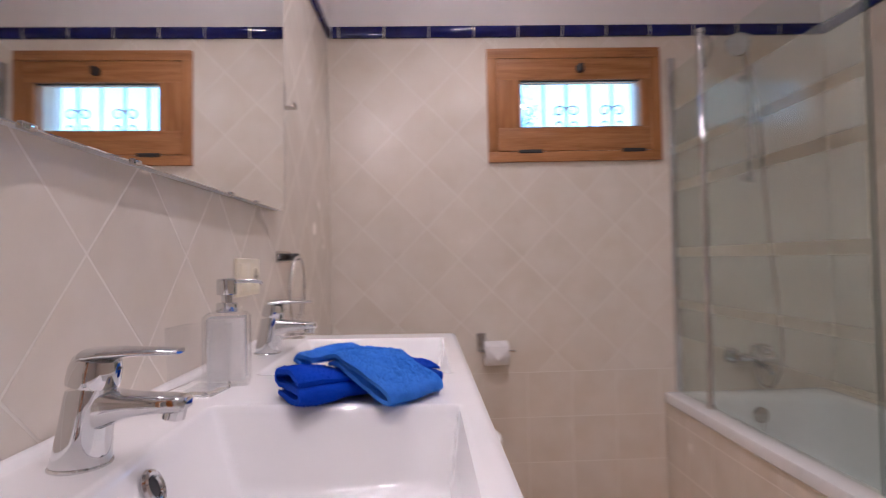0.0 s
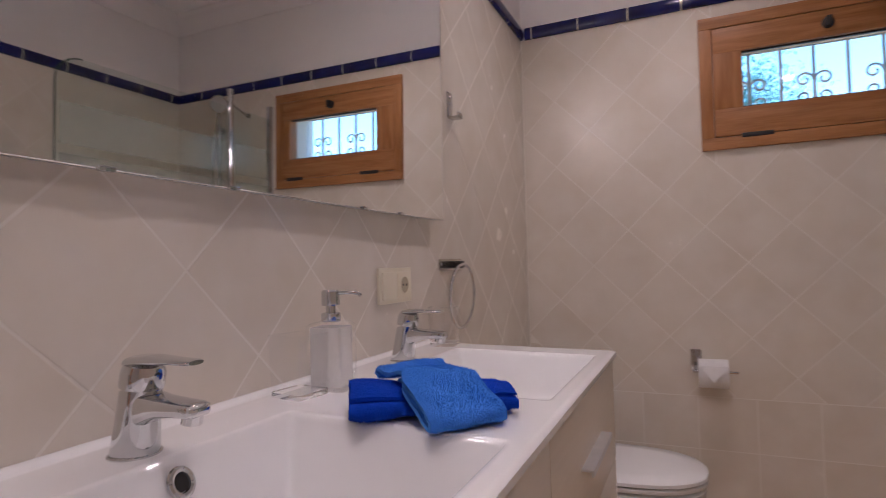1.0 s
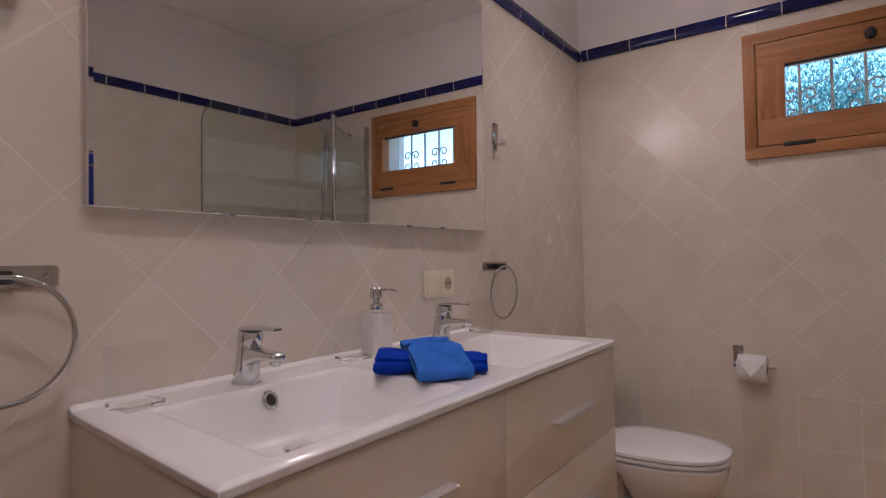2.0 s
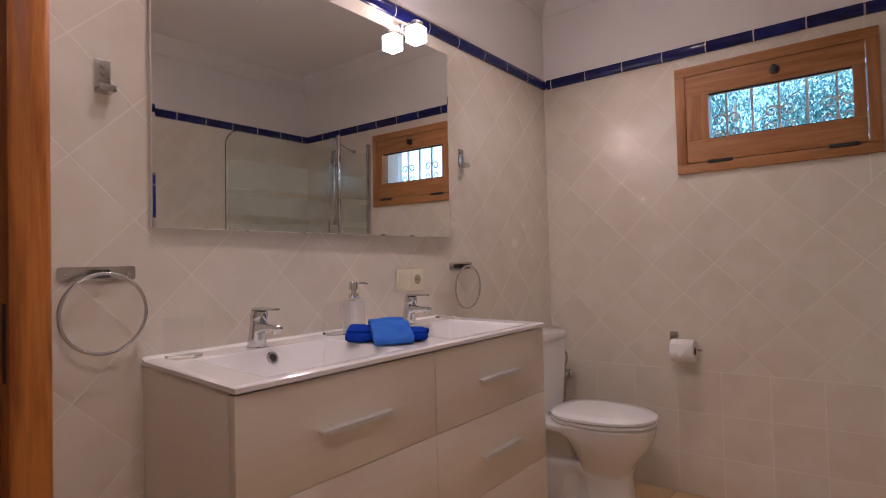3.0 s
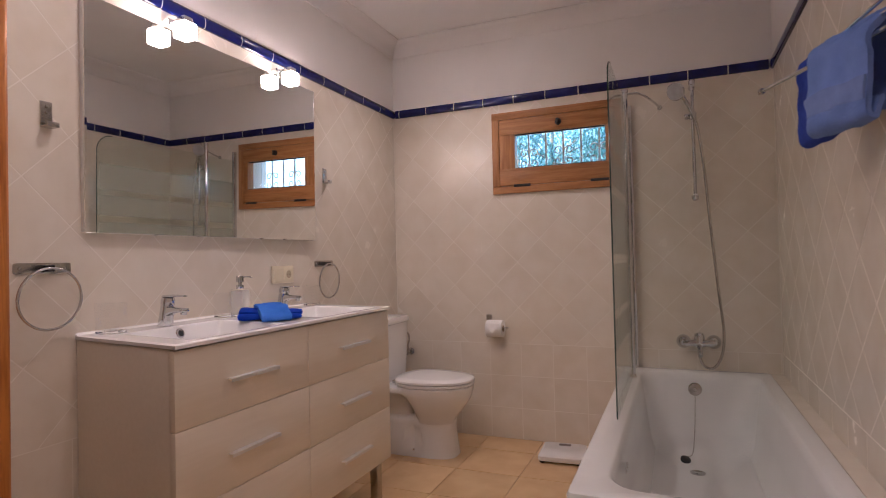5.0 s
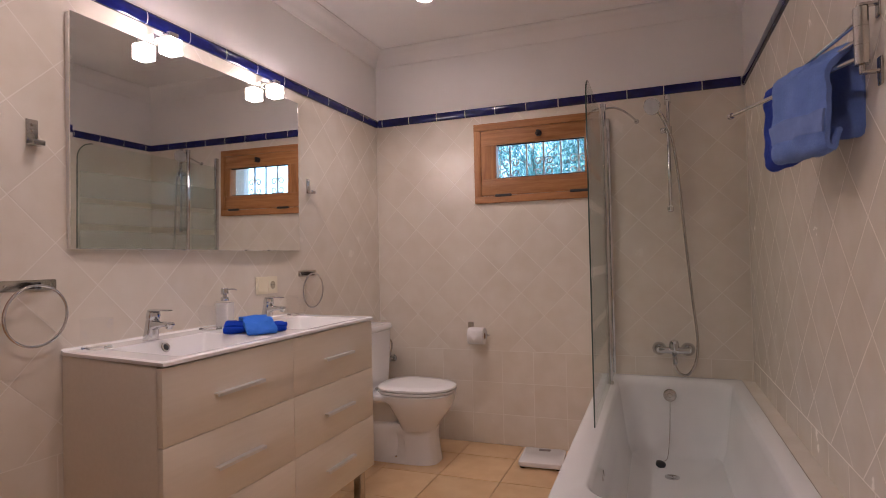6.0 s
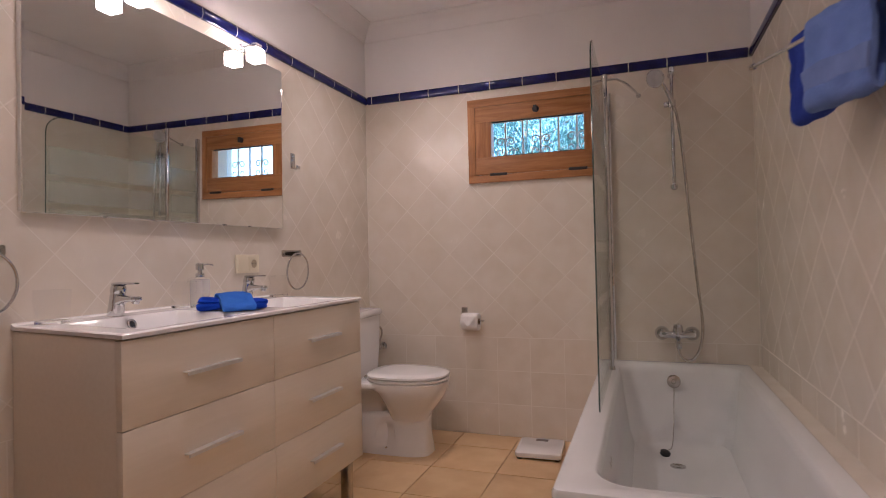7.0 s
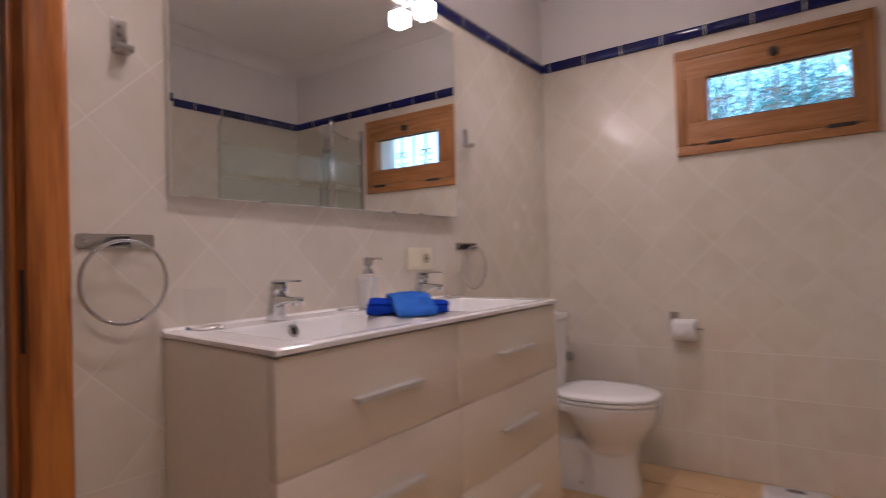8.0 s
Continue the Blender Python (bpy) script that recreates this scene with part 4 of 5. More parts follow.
def build_shower():
    s = thing("shower_rail", "chrome shower rail with sliding holder on the tiled wall", "shower rail")
    x, y = 1.868, W - 0.052
    part("rail", tube(bmesh.new(), [(x, y, 1.425), (x, y, 2.068)], 0.0095, 16), M_CHROME, s)
    for z in (1.44, 2.048):
        part("rail_bracket", tube(bmesh.new(), [(x, W - 0.0005, z), (x, W - 0.01, z), (x, y, z), (x, y - 0.012, z)], [0.019, 0.016, 0.013, 0.012], 16), M_CHROME, s)
        part("end_cap", lathe(bmesh.new(), [(0.009, -0.016), (0.0165, -0.010), (0.0165, 0.012), (0.010, 0.018)], (x, y, z + (-0.01 if z < 1.6 else 0.012))), M_CHROME, s)
    part("slider", lathe(bmesh.new(), [(0.012, -0.022), (0.019, -0.018), (0.019, 0.018), (0.012, 0.022)], (x, y, 1.880)), M_CHROME, s)
    part("slider_knob", lathe(bmesh.new(), [(0.013, 0), (0.016, 0.006), (0.016, 0.022), (0.012, 0.026)], (x - 0.016, y, 1.880), (-1, 0, -0.2)), M_CHROME, s)
    h = thing("hand_shower", "round chrome hand shower resting in its holder", "shower head")
    top = Vector((x - 0.080, y - 0.075, 2.004))
    part("handle", tube(bmesh.new(), curve_pts([(x + 0.004, y - 0.028, 1.865), (x - 0.012, y - 0.036, 1.905), (x - 0.036, y - 0.050, 1.955), (x - 0.062, y - 0.066, 1.995)]), 0.0115, 14), M_CHROME, h)
    n = Vector((-0.45, -0.85, -0.35)).normalized()
    part("shower_head", lathe(bmesh.new(), [(0.012, -0.022), (0.034, -0.014), (0.047, -0.004), (0.050, 0.006), (0.046, 0.012)], top, n, 32), M_CHROME, h)
    part("spray_face", lathe(bmesh.new(), [(0.045, 0.0), (0.043, 0.003), (0, 0.004)], top + n * 0.011, n, 32), M_GREYPL, h, "pale grey spray face")
    hz = thing("shower_hose", "flexible metal shower hose hanging to the mixer", "hose")
    line = curve_pts([(x + 0.006, y - 0.026, 1.858), (x + 0.022, y - 0.024, 1.80), (x + 0.046, y - 0.012, 1.60), (x + 0.068, y - 0.004, 1.30), (x + 0.096, y - 0.004, 0.95), (x + 0.118, y - 0.006, 0.70), (x + 0.104, y - 0.008, 0.575), (x + 0.062, y - 0.010, 0.508), (x + 0.016, y - 0.010, 0.520), (x - 0.006, y - 0.008, 0.575), (x - 0.008, y - 0.008, 0.618)], 14)
    rs = [0.0068 + 0.0008 * (i % 2) for i in range(len(line))]
    part("hose_line", tube(bmesh.new(), line, rs, 10), M_STEEL, hz)


build_shower()


# ---- towel rail with swinging arms, and towels ----
PX, PY = 2.228, 0.42
ARMS = ((1.612, (2.020, 0.895)), (1.654, (2.125, 0.92)), (1.696, (2.165, 0.925)))
RWX = RX


def build_towel_rail():
    s = thing("towel_rail", "steel wall towel rail with three swivelling arms", "towel rail")
    for z in (1.576, 1.728):
        part("wall_plate", boxbm((RWX - 0.006, PY - 0.013, z - 0.032), (RWX - 0.0005, PY + 0.013, z + 0.032), 0.003), M_STEEL, s)
        part("bracket", boxbm((PX - 0.004, PY - 0.010, z - 0.003), (RWX - 0.002, PY + 0.010, z + 0.003), 0.001), M_STEEL, s)
    part("pivot_pin", tube(bmesh.new(), [(PX, PY, 1.574), (PX, PY, 1.730)], 0.007), M_STEEL, s)
    for z, (ex, ey) in ARMS:
        part("sleeve", lathe(bmesh.new(), [(0.0135, -0.0225), (0.0150, -0.0215), (0.0150, 0.0215), (0.0135, 0.0225)], (PX, PY, z + 0.004)), M_STEEL, s)
        a = part("arm", tube(bmesh.new(), [(PX, PY, z), (ex, ey, z)], 0.006, 12), M_CHROME, s, "round steel arm")
        d = (Vector((ex, ey, z)) - Vector((PX, PY, z))).normalized()
        part("end_knob", lathe(bmesh.new(), [(0.0085, -0.004), (0.010, 0), (0.010, 0.008), (0.007, 0.011)], (ex, ey, z), d), M_STEEL, a)


build_towel_rail()


def hang_towel(arm, f0, f1, front, rear, thick, material, label, seed, band=None):
    z, (ex, ey) = ARMS[arm]
    a, b = Vector((PX, PY, z)), Vector((ex, ey, z))
    d = (b - a).normalized()
    mid = a + (b - a) * (f0 + f1) / 2
    width = (b - a).length * (f1 - f0)
    r = 0.006 + thick / 2 + 0.001
    yaw = math.degrees(math.atan2(d.y, d.x)) - 90
    prof = [(r * 0.35, -front + 0.055), (r * 0.30, -front + 0.020), (-r * 0.35, -front + 0.002), (-r - 0.005, -front + 0.018), (-r - 0.002, -front * 0.6), (-r, -0.03), (-r * 0.7, r * 0.72), (0, r), (r * 0.7, r * 0.72), (r, -0.03), (r + 0.006, -rear * 0.6), (r + 0.012, -rear)]
    if band:      # laid over two arms
        g = 0.050
        prof = prof[:7] + [(g * 0.45, r + 0.020), (g, 0.046 + r * 0.8), (g + r, 0.022), (g + r + 0.012, -rear * 0.5), (g + r + 0.022, -rear)]
    t = thing("bath_towel", label, "towel", "towels on the rail")
    t.matrix_basis = pose(mid.x, mid.y, z, 0, 0, yaw)
    pile(part("cloth", ribbon(prof, thick, width, 0.0035, seed, 16, 6), material, t), 26000, 0.0032, material, t, seed)
    if band:
        bm = bmesh.new()
        n = 16
        lo, hi = band
        rings = []
        for j in range(n + 1):
            y = (j / n - 0.5) * width * 0.975
            outer, inner = [], []
            for k in range(7):
                zz = -(lo + (hi - lo) * k / 6)
                x = -r - 0.003 - thick / 2
                q = noise.noise_vector(Vector((x * 22 + seed, y * 22, zz * 22))) * 0.0035 * 2.2
                outer.append(Vector((x - 0.0022, y, zz)) + q)
                inner.append(Vector((x + 0.004, y, zz)) + q)
            rings.append(outer + inner[::-1])
        part("woven_band", loft(bm, rings), M_WEAVE, t, "smooth woven band")
    return t


hang_towel(0, 0.16, 0.55, 0.190, 0.150, 0.020, M_TERRY_G, "faded blue bath towel with woven band, folded over the rail", 4, (0.092, 0.143))
hang_towel(1, 0.60, 0.94, 0.222, 0.200, 0.018, M_TERRY_N, "navy blue towel folded over the rail", 8)


# ---- bathroom scale ----
def build_scale():
    s = thing("bathroom_scale", "white bathroom scale on the tiled floor by the wall", "scale")
    part("platform", loft(bmesh.new(), [rrect(0, 0, 0.120, 0.124, 0.02, 0.016), rrect(0, 0, 0.122, 0.126, 0.02, 0.022), rrect(0, 0, 0.122, 0.126, 0.02, 0.038), rrect(0, 0, 0.118, 0.122, 0.02, 0.042)]), M_WHITEPL, s)
    part("display", boxbm((-0.033, 0.072, 0.041), (0.033, 0.104, 0.0435), 0.001), surface("grey_display", (0.16, 0.15, 0.14), (0.22, 0.2, 0.19), 9, 0.2), s, "grey display window")
    for x in (-0.10, 0.10):
        for y in (-0.095, 0.095):
            part("foot", lathe(bmesh.new(), [(0.014, 0), (0.016, 0.004), (0.016, 0.018)], (x, y, 0)), M_BLACK, s)
    part("underside", boxbm((-0.110, -0.113, 0.008), (0.110, 0.113, 0.017), 0.003), M_WHITEPL, s)
    s.matrix_basis = pose(1.146, 2.124, 0.0, 0, 0, 3)


build_scale()


# ---- ceiling lights ----
def build_downlight():
    s = thing("ceiling_light", "round recessed ceiling light, lit", "lamp", "ceiling lights")
    part("trim_ring", lathe(bmesh.new(), [(0.044, 0.0), (0.046, -0.006), (0.054, -0.006), (0.057, 0.0)], n=32, cap=False), M_WHITEPL, s)
    part("lens", lathe(bmesh.new(), [(0.043, -0.001), (0.043, -0.0025), (0.0, -0.0035)], n=32), M_DOWN, s, "glowing lens")
    return s


dl = build_downlight()
dl.location = (0.65, 1.70, CEIL)
# the third light is added, unseen, to brighten the near end of the room
spots = [(0.65, 1.70), (0.65, 0.28), (1.42, -0.55)]
for x, y in spots[1:]:
    copy_thing(dl, pose(x, y, CEIL))
# one beam for each light; the added third is stronger and wider
for x, y in spots:
    lamp = new("downlight_beam", bpy.data.lights.new("downlight_beam", "SPOT"))
    lamp.data.energy, lamp.data.color, lamp.data.shadow_soft_size = 6.5 if y > 0 else 8.6, (1.0, 0.66, 0.515), 0.04
    lamp.data.spot_size, lamp.data.spot_blend = radians(118 if y > 1 else 138 if y > 0 else 160), 0.65
    lamp.matrix_world = look((x, y, CEIL - 0.006), (x, y, 0))


# ---- window ----
def build_window():
    w = tagged(new("window_1"), "small pine-coloured hopper window with a closed sash", "window", kind="structure")
    ox0, ox1, oz0, oz1 = 0.706, 1.492, 1.529, 2.039
    yf = W - 0.016
    fw = 0.045

    def bars(parent, nm, x0, x1, z0, z1, wd, ya, yb, bev):
        for n2, lo, hi, m in (("rail", (x0, ya, z0), (x1, yb, z0 + wd), M_WINWOOD_X), ("rail", (x0, ya, z1 - wd), (x1, yb, z1), M_WINWOOD_X),
                              ("stile", (x0, ya + 0.0006, z0 + wd), (x0 + wd, yb, z1 - wd), M_WINWOOD_Z), ("stile", (x1 - wd, ya + 0.0006, z0 + wd), (x1, yb, z1 - wd), M_WINWOOD_Z)):
            part(nm + "_" + n2, boxbm(lo, hi, bev, 3), m, parent, smooth=True)

    bars(w, "frame", ox0, ox1, oz0, oz1, fw, yf, W + 0.06, 0.0018)
    sash = part("sash_rebate", boxbm((ox0 + fw, W + 0.050, oz0 + fw), (ox1 - fw, W + 0.056, oz0 + fw + 0.02)), M_WINWOOD_X, w)
    sx0, sx1, sz0, sz1 = ox0 + fw + 0.002, ox1 - fw - 0.002, oz0 + fw + 0.003, oz1 - fw - 0.002
    px0, px1, pz0, pz1 = 0.852, 1.400, 1.682, 1.897
    for n2, lo, hi, m in (("sash_rail", (sx0, yf + 0.003, sz0), (sx1, W + 0.05, pz0), M_WINWOOD_X), ("sash_rail", (sx0, yf + 0.003, pz1), (sx1, W + 0.05, sz1), M_WINWOOD_X),
                          ("sash_stile", (sx0, yf + 0.0031, pz0), (px0, W + 0.05, pz1), M_WINWOOD_Z), ("sash_stile", (px1, yf + 0.0031, pz0), (sx1, W + 0.05, pz1), M_WINWOOD_Z)):
        part(n2, boxbm(lo, hi, 0.0016, 3), m, w)
    p = part("pane", boxbm((px0 - 0.005, W + 0.014, pz0 - 0.005), (px1 + 0.005, W + 0.018, pz1 + 0.005)), M_PANE, w, "clear window pane", False)
    p.visible_shadow = False
    for z0, z1 in ((pz0, pz0 + 0.006), (pz1 - 0.006, pz1)):
        part("glazing_seal", boxbm((px0, W + 0.004, z0), (px1, W + 0.014, z1)), M_BLACK, w, smooth=False)
    k = part("latch_plate", lathe(bmesh.new(), [(0.020, 0), (0.019, 0.006), (0.010, 0.008)], ((px0 + px1) / 2, yf + 0.003, 1.945), (0, -1, 0)), M_BLACK, w, "dark metal latch")
    part("latch_handle", boxbm(((px0 + px1) / 2 - 0.009, yf - 0.028, 1.926), ((px0 + px1) / 2 + 0.009, yf - 0.004, 1.962), 0.003), M_BLACK, k)
    for x in (px0 - 0.01, px1 - 0.09):
        part("hinge", boxbm((x, yf - 0.004, sz0 - 0.010), (x + 0.105, yf + 0.006, sz0 + 0.006), 0.002), M_BLACK, w, "black metal hinge")


build_window()


# ---- window grille and outside ----
def build_grille():
    g = thing("window_grille", "white painted iron window grille with scrolls", "grille")
    y = W + 0.20
    for z in (1.62, 1.94):
        part("grille_rail", boxbm((0.70, y - 0.004, z), (1.50, y + 0.004, z + 0.014)), M_IRON, g, smooth=False)
    xs = [0.78 + 0.112 * k for k in range(7)]
    for x in xs:
        part("grille_bar", boxbm((x - 0.0055, y - 0.0055, 1.58), (x + 0.0055, y + 0.0055, 1.99)), M_IRON, g, smooth=False)
    for i, x in enumerate(xs):
        if i % 2 == 1:
            for sgn in (-1, 1):
                for up in (-1, 1):
                    pts = []
                    for k in range(22):
                        a = k / 21 * 2.2 * math.pi
                        r = 0.030 * (1 - 0.66 * k / 21)
                        pts.append((x + sgn * (0.034 - r * math.cos(a)), y, 1.775 + up * (0.034 + r * math.sin(a))))
                    part("scroll", tube(bmesh.new(), pts, 0.0046, 6), M_IRON, g)


build_grille()
tagged(part("ground", boxbm((-900, -900, -0.45), (900, 1800, -0.35)), M_GROUND, None, smooth=False), "dry sandy ground outside the window", "ground", kind="structure")


def build_tree(x, y, h, rad, seed, leaves):
    rng = random.Random(seed)
    t = thing("tree", "leafy green garden tree outside the window", "tree", "garden trees", at=(x, y, -0.36))
    bm = bmesh.new()
    tube(bm, curve_pts([(0, 0, 0), (0.05, 0.04, h * 0.25), (-0.04, 0.02, h * 0.5), (0.03, -0.03, h * 0.8)]), [0.075 - 0.06 * i / 24 for i in range(25)], 10)
    tips = []
    for k in range(26):
        a, z = rng.uniform(0, 6.28), h * rng.uniform(0.25, 0.75)
        e = Vector((math.cos(a) * rad * rng.uniform(0.5, 0.95), math.sin(a) * rad * rng.uniform(0.5, 0.95), z + rng.uniform(-0.1, 0.8)))
        line = curve_pts([(0, 0, z), e * 0.5 + Vector((0, 0, z * 0.5 + 0.08)), e], 5)
        tube(bm, line, [0.013 - 0.010 * i / (len(line) - 1) for i in range(len(line))], 6)
        tips += line[4:]
    part("trunk", bm, M_BARK, t)
    verts, faces = [], []
    for k in range(leaves):
        c = rng.choice(tips) + Vector([rng.gauss(0, 0.18) for _ in range(3)])
        n = Vector([rng.uniform(-1, 1) for _ in range(3)]).normalized()
        s, u = frame_of(n)
        L = rng.uniform(0.013, 0.030)
        b = len(verts)
        verts += [c - u * L, c + s * L * 0.42 + n * 0.006, c + u * L, c - s * L * 0.42 + n * 0.006]
        faces.append((b, b + 1, b + 2, b + 3))
    me = bpy.data.meshes.new("crown")
    me.from_pydata(verts, [], faces)
    me.materials.append(M_LEAF)
    ob = new("crown", me)
    ob.parent = t
    ob["kind"] = "stuff"


build_tree(0.3, 6.2, 4.0, 1.7, 1, 36000)
build_tree(-2.0, 6.6, 4.4, 1.9, 2, 36000)
build_tree(-4.6, 7.4, 4.8, 2.0, 3, 24000)
build_tree(-1.0, 9.5, 5.2, 2.2, 5, 20000)


# ---- doorway ----
def build_door_frame():
    d = tagged(new("door_1"), "varnished pine door frame in an open doorway", "door frame", kind="structure")
    prof = [(0.0, 0.0), (0.0, 0.070), (0.006, 0.074), (0.012, 0.066), (0.013, 0.052), (0.016, 0.046), (0.016, 0.012), (0.012, 0.004), (0.008, 0.0)]
    for y0, sgn in ((-0.040, -1), (DY0 - 0.074, 1)):
        bm = loft(bmesh.new(), [[Vector((0.0005 + a, y0 + sgn * b, z)) for a, b in prof] for z in (0.0, DZ + 0.06)])
        part("casing", bm, M_DOORWOOD, d, "moulded pine casing")
    part("casing", boxbm((0.0005, DY0 - 0.074, DZ + 0.0), (0.016, -0.040, DZ + 0.070), 0.003), M_DOORWOOD, d, "moulded pine casing")
    for ya, yb in ((DY1 - 0.030, DY1), (DY0, DY0 + 0.030)):
        lin = part("lining", boxbm((-0.095, ya, 0), (0.0, yb, DZ), 0.002), M_DOORWOOD, d)
        ys = (ya - 0.012, ya) if yb == DY1 else (yb, yb + 0.012)
        part("stop", boxbm((-0.095, ys[0], 0), (-0.055, ys[1], DZ - 0.03), 0.003), M_DOORWOOD, d)
    part("lining", boxbm((-0.095, DY0, DZ - 0.03), (0.0, DY1, DZ), 0.002), M_DOORWOOD, d)
    part("strike_plate", boxbm((-0.040, DY1 - 0.0315, 0.90), (-0.016, DY1 - 0.030, 1.07), 0.0005), M_DARK, d, "dark metal strike plate")


build_door_frame()

# room beyond the doorway
for nm, lo, hi in (("wall_bedroom_far", (-3.2, -3.4, 0), (-3.05, 2.0, CEIL)), ("wall_bedroom_north", (-3.05, 1.4, 0), (-0.24, 1.55, CEIL)), ("wall_bedroom_south", (-3.05, -3.4, 0), (-0.12, -3.25, CEIL)),
                   ("wall_bedroom_near", (-0.12, -3.25, 0), (0.0, BACK - 0.15, CEIL)), ("wall_reveal", (-0.243, DY1 - 0.026, 0), (-0.098, DY1 - 0.001, DZ))):
    wall_slab(nm, [(lo, hi)], M_PAINT, "plain white wall of the adjoining bedroom")
wall_slab("ceiling_bedroom", [((-3.2, -3.4, CEIL), (-0.20, 2.0, CEIL + 0.1))], M_PAINT, "white bedroom ceiling", "ceiling")
wall_slab("floor_bedroom", [((-3.2, -3.4, -0.1), (-0.12, 2.0, 0.0))], M_BEDFLOOR, "brown bedroom floor", "floor")


def build_chest():
    c = thing("chest_of_drawers", "white lacquered chest of drawers in the bedroom", "chest of drawers")
    x0, x1, y0, y1 = -1.75, -1.30, -0.02, 0.98
    part("carcass", boxbm((x0, y0, 0.10), (x1, y1, 0.74), 0.003), M_WHITEWOOD, c)
    part("top", boxbm((x0 - 0.01, y0 - 0.02, 0.74), (x1 + 0.02, y1 + 0.02, 0.77), 0.004), M_WHITEWOOD, c)
    for k in range(3):
        part("drawer", boxbm((x1, y0 + 0.01, 0.115 + 0.208 * k), (x1 + 0.018, y1 - 0.01, 0.31 + 0.208 * k), 0.003), M_WHITEWOOD, c)
    for x in (x0, x1 - 0.05):
        for y in (y0, y1 - 0.05):
            part("leg", boxbm((x, y, 0), (x + 0.05, y + 0.05, 0.10)), M_WHITEWOOD, c)


build_chest()
bl = new("bedroom_lamp", bpy.data.lights.new("bedroom_lamp", "POINT"))
bl.data.energy, bl.data.color, bl.data.shadow_soft_size = 0.9, (1.0, 0.88, 0.78), 0.08
bl.location = (-2.2, 0.6, 1.3)


# ---- tiles ----
def clip_poly(poly, axis, limit, keep_less):
    out = []
    for i, p in enumerate(poly):
        q = poly[(i + 1) % len(poly)]
        pin, qin = ((p[axis] <= limit) if keep_less else (p[axis] >= limit)), ((q[axis] <= limit) if keep_less else (q[axis] >= limit))
        if pin:
            out.append(p)
        if pin != qin:
            t = (limit - p[axis]) / (q[axis] - p[axis])
            out.append((p[0] + t * (q[0] - p[0]), p[1] + t * (q[1] - p[1])))
    return out


def clip_rect(poly, r):
    for axis, lim, less in ((0, r[0], False), (0, r[1], True), (1, r[2], False), (1, r[3], True)):
        if len(poly) >= 3:
            poly = clip_poly(poly, axis, lim, less)
    return poly


def area(p):
    return abs(sum(p[i][0] * p[(i + 1) % len(p)][1] - p[(i + 1) % len(p)][0] * p[i][1] for i in range(len(p)))) / 2


def shrink(poly, g):
    """Moves every side of a convex polygon inwards by g."""
    n = len(poly)
    if sum(poly[i][0] * poly[(i + 1) % n][1] - poly[(i + 1) % n][0] * poly[i][1] for i in range(n)) < 0:
        poly = poly[::-1]
    out = poly
    for i in range(n):
        a, b = Vector(poly[i]), Vector(poly[(i + 1) % n])
        if (b - a).length < 1e-6:
            continue
        d = (b - a).normalized()
        nrm = Vector((-d.y, d.x))
        res = []
        for k, p in enumerate(out):
            q = out[(k + 1) % len(out)]
            sp, sq = (Vector(p) - a).dot(nrm) - g, (Vector(q) - a).dot(nrm) - g
            if sp >= 0:
                res.append(p)
            if (sp >= 0) != (sq >= 0):
                t = sp / (sp - sq)
                res.append((p[0] + t * (q[0] - p[0]), p[1] + t * (q[1] - p[1])))
        out = res
        if len(out) < 3:
            return []
    return out


shared = {}
tilt_rng = random.Random(77)


def lay(name, pieces, to3d, parent, material, thick=T, gap=0.0020, chamfer=0.0012, back=0.0):
    """Tiles as pieces of their own; pieces of the same shape share a mesh. pieces: (centre, polygon)."""
    for (cx, cy), poly in pieces:
        poly = shrink(poly, gap)
        if len(poly) < 3 or area(poly) < 2e-4:
            continue
        loc = [(round(p[0] - cx, 4), round(p[1] - cy, 4)) for p in poly]
        key = (name, parent.name, tuple(loc))
        if key not in shared:
            inner = shrink(loc, chamfer)
            if len(inner) != len(loc):
                inner = [(p[0] * 0.985, p[1] * 0.985) for p in loc]
            bm = bmesh.new()
            o = to3d(0, 0, 0)
            loft(bm, [[to3d(a, b, -back) - o for a, b in loc], [to3d(a, b, thick - min(0.0006, thick * 0.3)) - o for a, b in loc], [to3d(a, b, thick) - o for a, b in inner]])
            shared[key] = mesh(name, bm, material)
        ob = new(name, shared[key])
        ob.parent = parent
        ob.location = to3d(cx, cy, 0)
        ob.rotation_euler = [radians(tilt_rng.gauss(0, 0.05)) for _ in range(3)]


S = 0.2
D = S * math.sqrt(2)
Z1 = 0.590      # top of the straight rows
ZL = 1.118      # height of a row of diamond corners


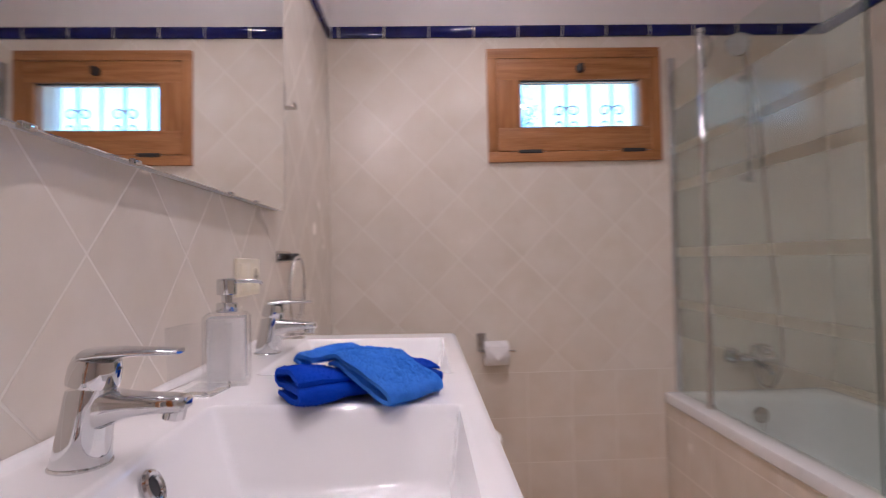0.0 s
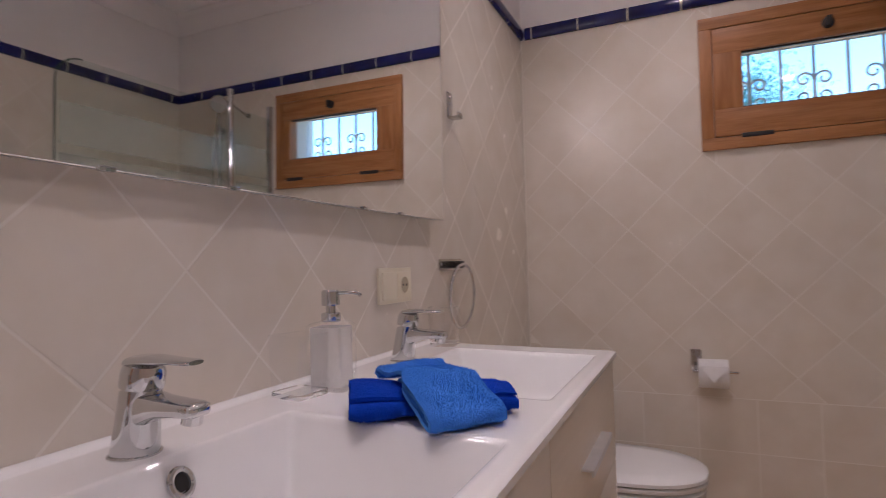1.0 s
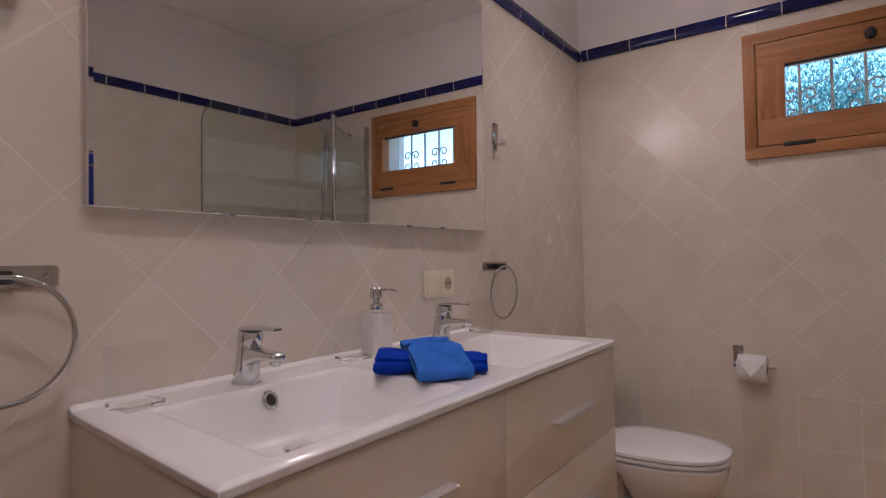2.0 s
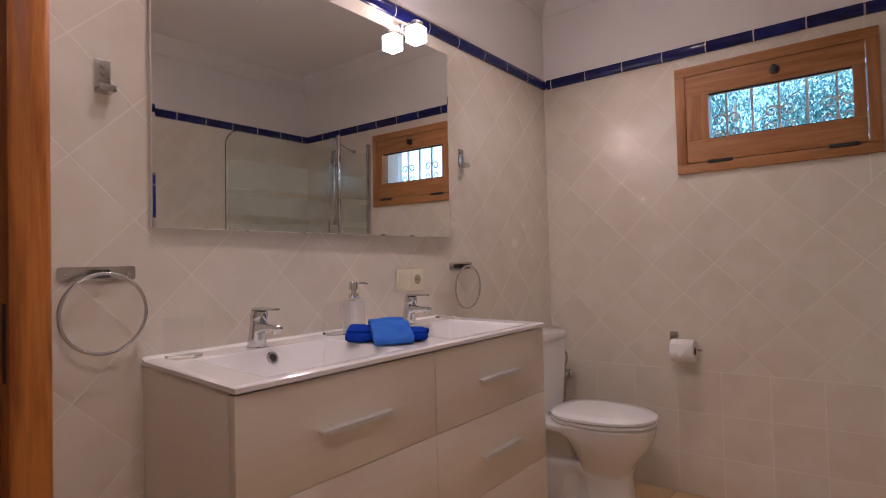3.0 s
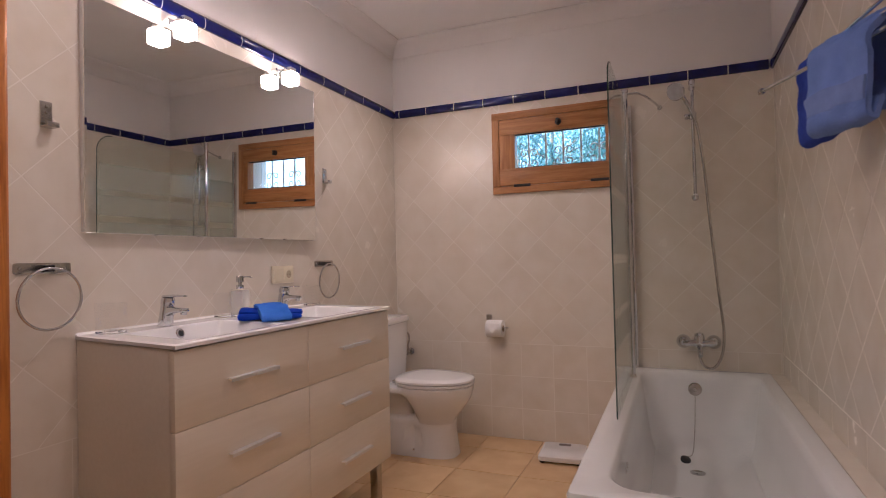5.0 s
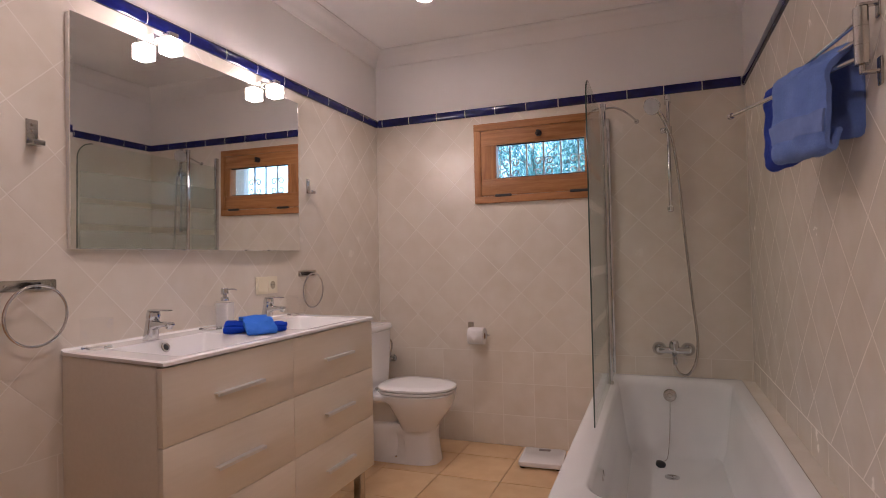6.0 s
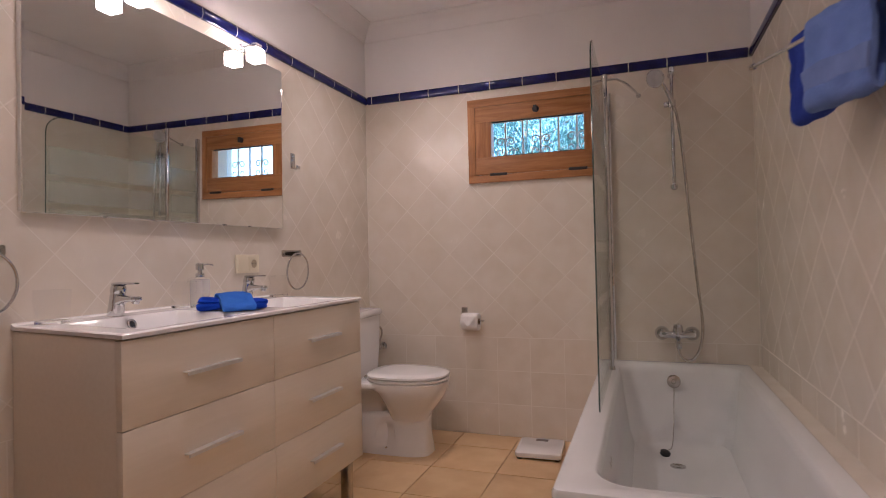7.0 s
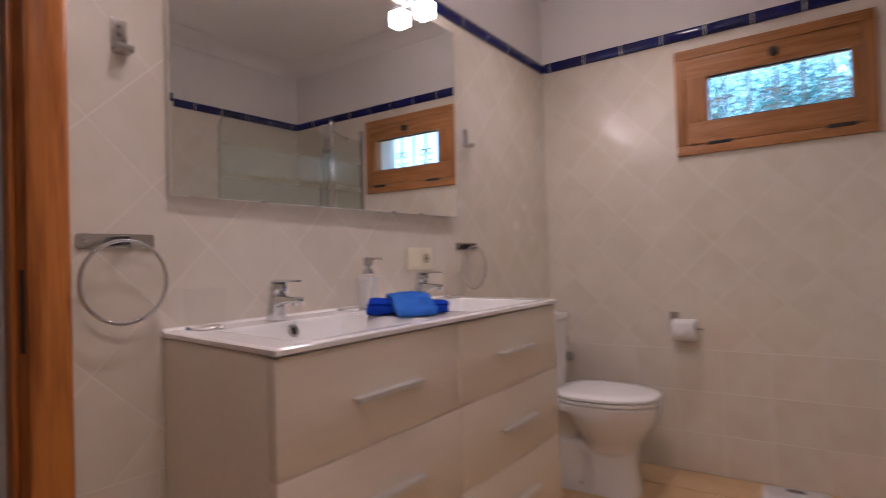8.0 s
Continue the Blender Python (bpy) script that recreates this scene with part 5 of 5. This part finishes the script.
def wall_tiles(u0, u1, ud, us, hole=None, zl=ZL):
    """Three straight rows below, diamonds above up to the border. ud: a diamond corner at height ZL; us: a joint of the straight rows."""
    out = []

    def put(c, poly, r):
        p = clip_rect(poly, r)
        if len(p) < 3 or area(p) < 3e-4:
            return
        if hole:
            h = clip_rect(p, hole)
            if len(h) >= 3 and area(h) > area(p) * 0.995:
                return
            if len(h) >= 3 and area(h) > 1e-5:
                rest = p
                for axis, lim, less in ((0, hole[0], True), (0, hole[1], False), (1, hole[2], True), (1, hole[3], False)):
                    q = clip_poly(rest, axis, lim, less)
                    if len(q) >= 3 and area(q) > 3e-4:
                        out.append((c, q))
                    rest = clip_poly(rest, axis, lim, not less)
                    if len(rest) < 3:
                        break
                return
        out.append((c, p))

    zr = [Z1 - 3 * S, Z1 - 2 * S, Z1 - S, Z1]
    for k in range(3):
        i0, i1 = math.floor((u0 - us) / S), math.ceil((u1 - us) / S)
        for i in range(i0, i1):
            a, b = us + i * S, us + (i + 1) * S
            put(((a + b) / 2, (zr[k] + zr[k + 1]) / 2), [(a, zr[k]), (b, zr[k]), (b, zr[k + 1]), (a, zr[k + 1])], (u0, u1, 0.0, Z1))
    h = D / 2
    for m in range(-6, 11):
        zc = zl + m * h
        i0, i1 = math.floor((u0 - ud) / D) - 1, math.ceil((u1 - ud) / D) + 1
        for i in range(i0, i1 + 1):
            uc = ud + i * D + (h if m % 2 == 0 else 0)
            put((uc, zc), [(uc - h, zc), (uc, zc - h), (uc + h, zc), (uc, zc + h)], (u0, u1, Z1, ZB0 + 0.003))
    return out


lay("tile", wall_tiles(0.001, RX, 0.565, 0.056, (WX0 + 0.004, WX1 - 0.004, WZ0 + 0.004, WZ1 - 0.004), 1.665 - 2 * D), lambda u, z, d: Vector((u, W + T - d, z)), wall_window, M_TILE)
lay("tile", wall_tiles(DY1 + 0.002, W, 0.282, 0.14), lambda u, z, d: Vector((-T + d, u, z)), wall_mirror, M_TILE)
lay("tile", wall_tiles(BACK, DY0 - 0.002, 0.282, 0.14), lambda u, z, d: Vector((-T + d, u, z)), wall_mirror, M_TILE)
lay("tile", wall_tiles(BACK, W, 0.40, 0.16), lambda u, z, d: Vector((RX + T - d, u, z)), wall_bath, M_TILE)


def border(u0, u1, start, to3d, parent, pitch=S):
    """Cobalt border tiles with a rounded face."""
    prof = [(0.0, 0.0), (0.010, 0.001), (0.014, 0.006), (0.0165, 0.014), (0.0175, 0.026), (0.0165, 0.038), (0.014, 0.046), (0.010, 0.051), (0.0, 0.052)]
    i0, i1 = math.floor((u0 - start) / pitch), math.ceil((u1 - start) / pitch)
    part("border_joint", loft(bmesh.new(), [[to3d(u, 0.026 + (h - 0.026) * 0.95, d * 0.95) for d, h in prof] for u in (u0 + 0.004, u1 - 0.004)]), M_GROUT, parent)
    for i in range(i0, i1):
        a, b = max(u0, start + i * pitch) + 0.0022, min(u1, start + (i + 1) * pitch) - 0.0022
        if b - a < 0.01:
            continue
        c = (a + b) / 2
        key = ("border", parent.name, round(b - a, 4))
        if key not in shared:
            o = to3d(0, 0, 0)
            shared[key] = mesh("border_tile", loft(bmesh.new(), [[to3d(u, h, d) - o for d, h in prof] for u in ((a - c), (b - c))]), M_BLUE, True)
        ob = new("border_tile", shared[key])
        ob.parent = parent
        ob.location = to3d(c, 0, 0)


border(0.018, RX - 0.018, 0.051, lambda u, h, d: Vector((u, W + 0.001 - d, ZB0 + h)), wall_window)
border(BACK, W - 0.001, 0.485, lambda u, h, d: Vector((-0.001 + d, u, ZB0 + h)), wall_mirror, 0.2081)
border(BACK, W - 0.001, 0.10, lambda u, h, d: Vector((RX + 0.001 - d, u, ZB0 + h)), wall_bath)


def grid_tiles(u0, u1, v0, v1, us, vs, size):
    out = []
    for i in range(math.floor((u0 - us) / size), math.ceil((u1 - us) / size)):
        for j in range(math.floor((v0 - vs) / size), math.ceil((v1 - vs) / size)):
            a, b = us + i * size, vs + j * size
            p = clip_rect([(a, b), (a + size, b), (a + size, b + size), (a, b + size)], (u0, u1, v0, v1))
            if len(p) >= 3:
                out.append(((a + size / 2, b + size / 2), p))
    return out


lay("floor_tile", grid_tiles(0.0, RX + 0.27, BACK, W, 0.637, 2.128 - 0.348 * 9, 0.348), lambda x, y, d: Vector((x, y, -0.0055 + d)), floor, M_FLOOR, 0.0055, 0.0021, 0.0015)
apron = bpy.data.objects["bath_apron"]
lay("tile", grid_tiles(BY0 + 0.008, W, 0.0, BZ - 0.046, 0.16, -0.023, S), lambda u, z, d: Vector((BX0 + 0.012 - d, u, z)), apron, M_TILE)
lay("tile", grid_tiles(BX0 + 0.012, RX, 0.0, BZ - 0.046, 0.056, -0.023, S), lambda u, z, d: Vector((u, BY0 + 0.008 - d, z)), apron, M_TILE)
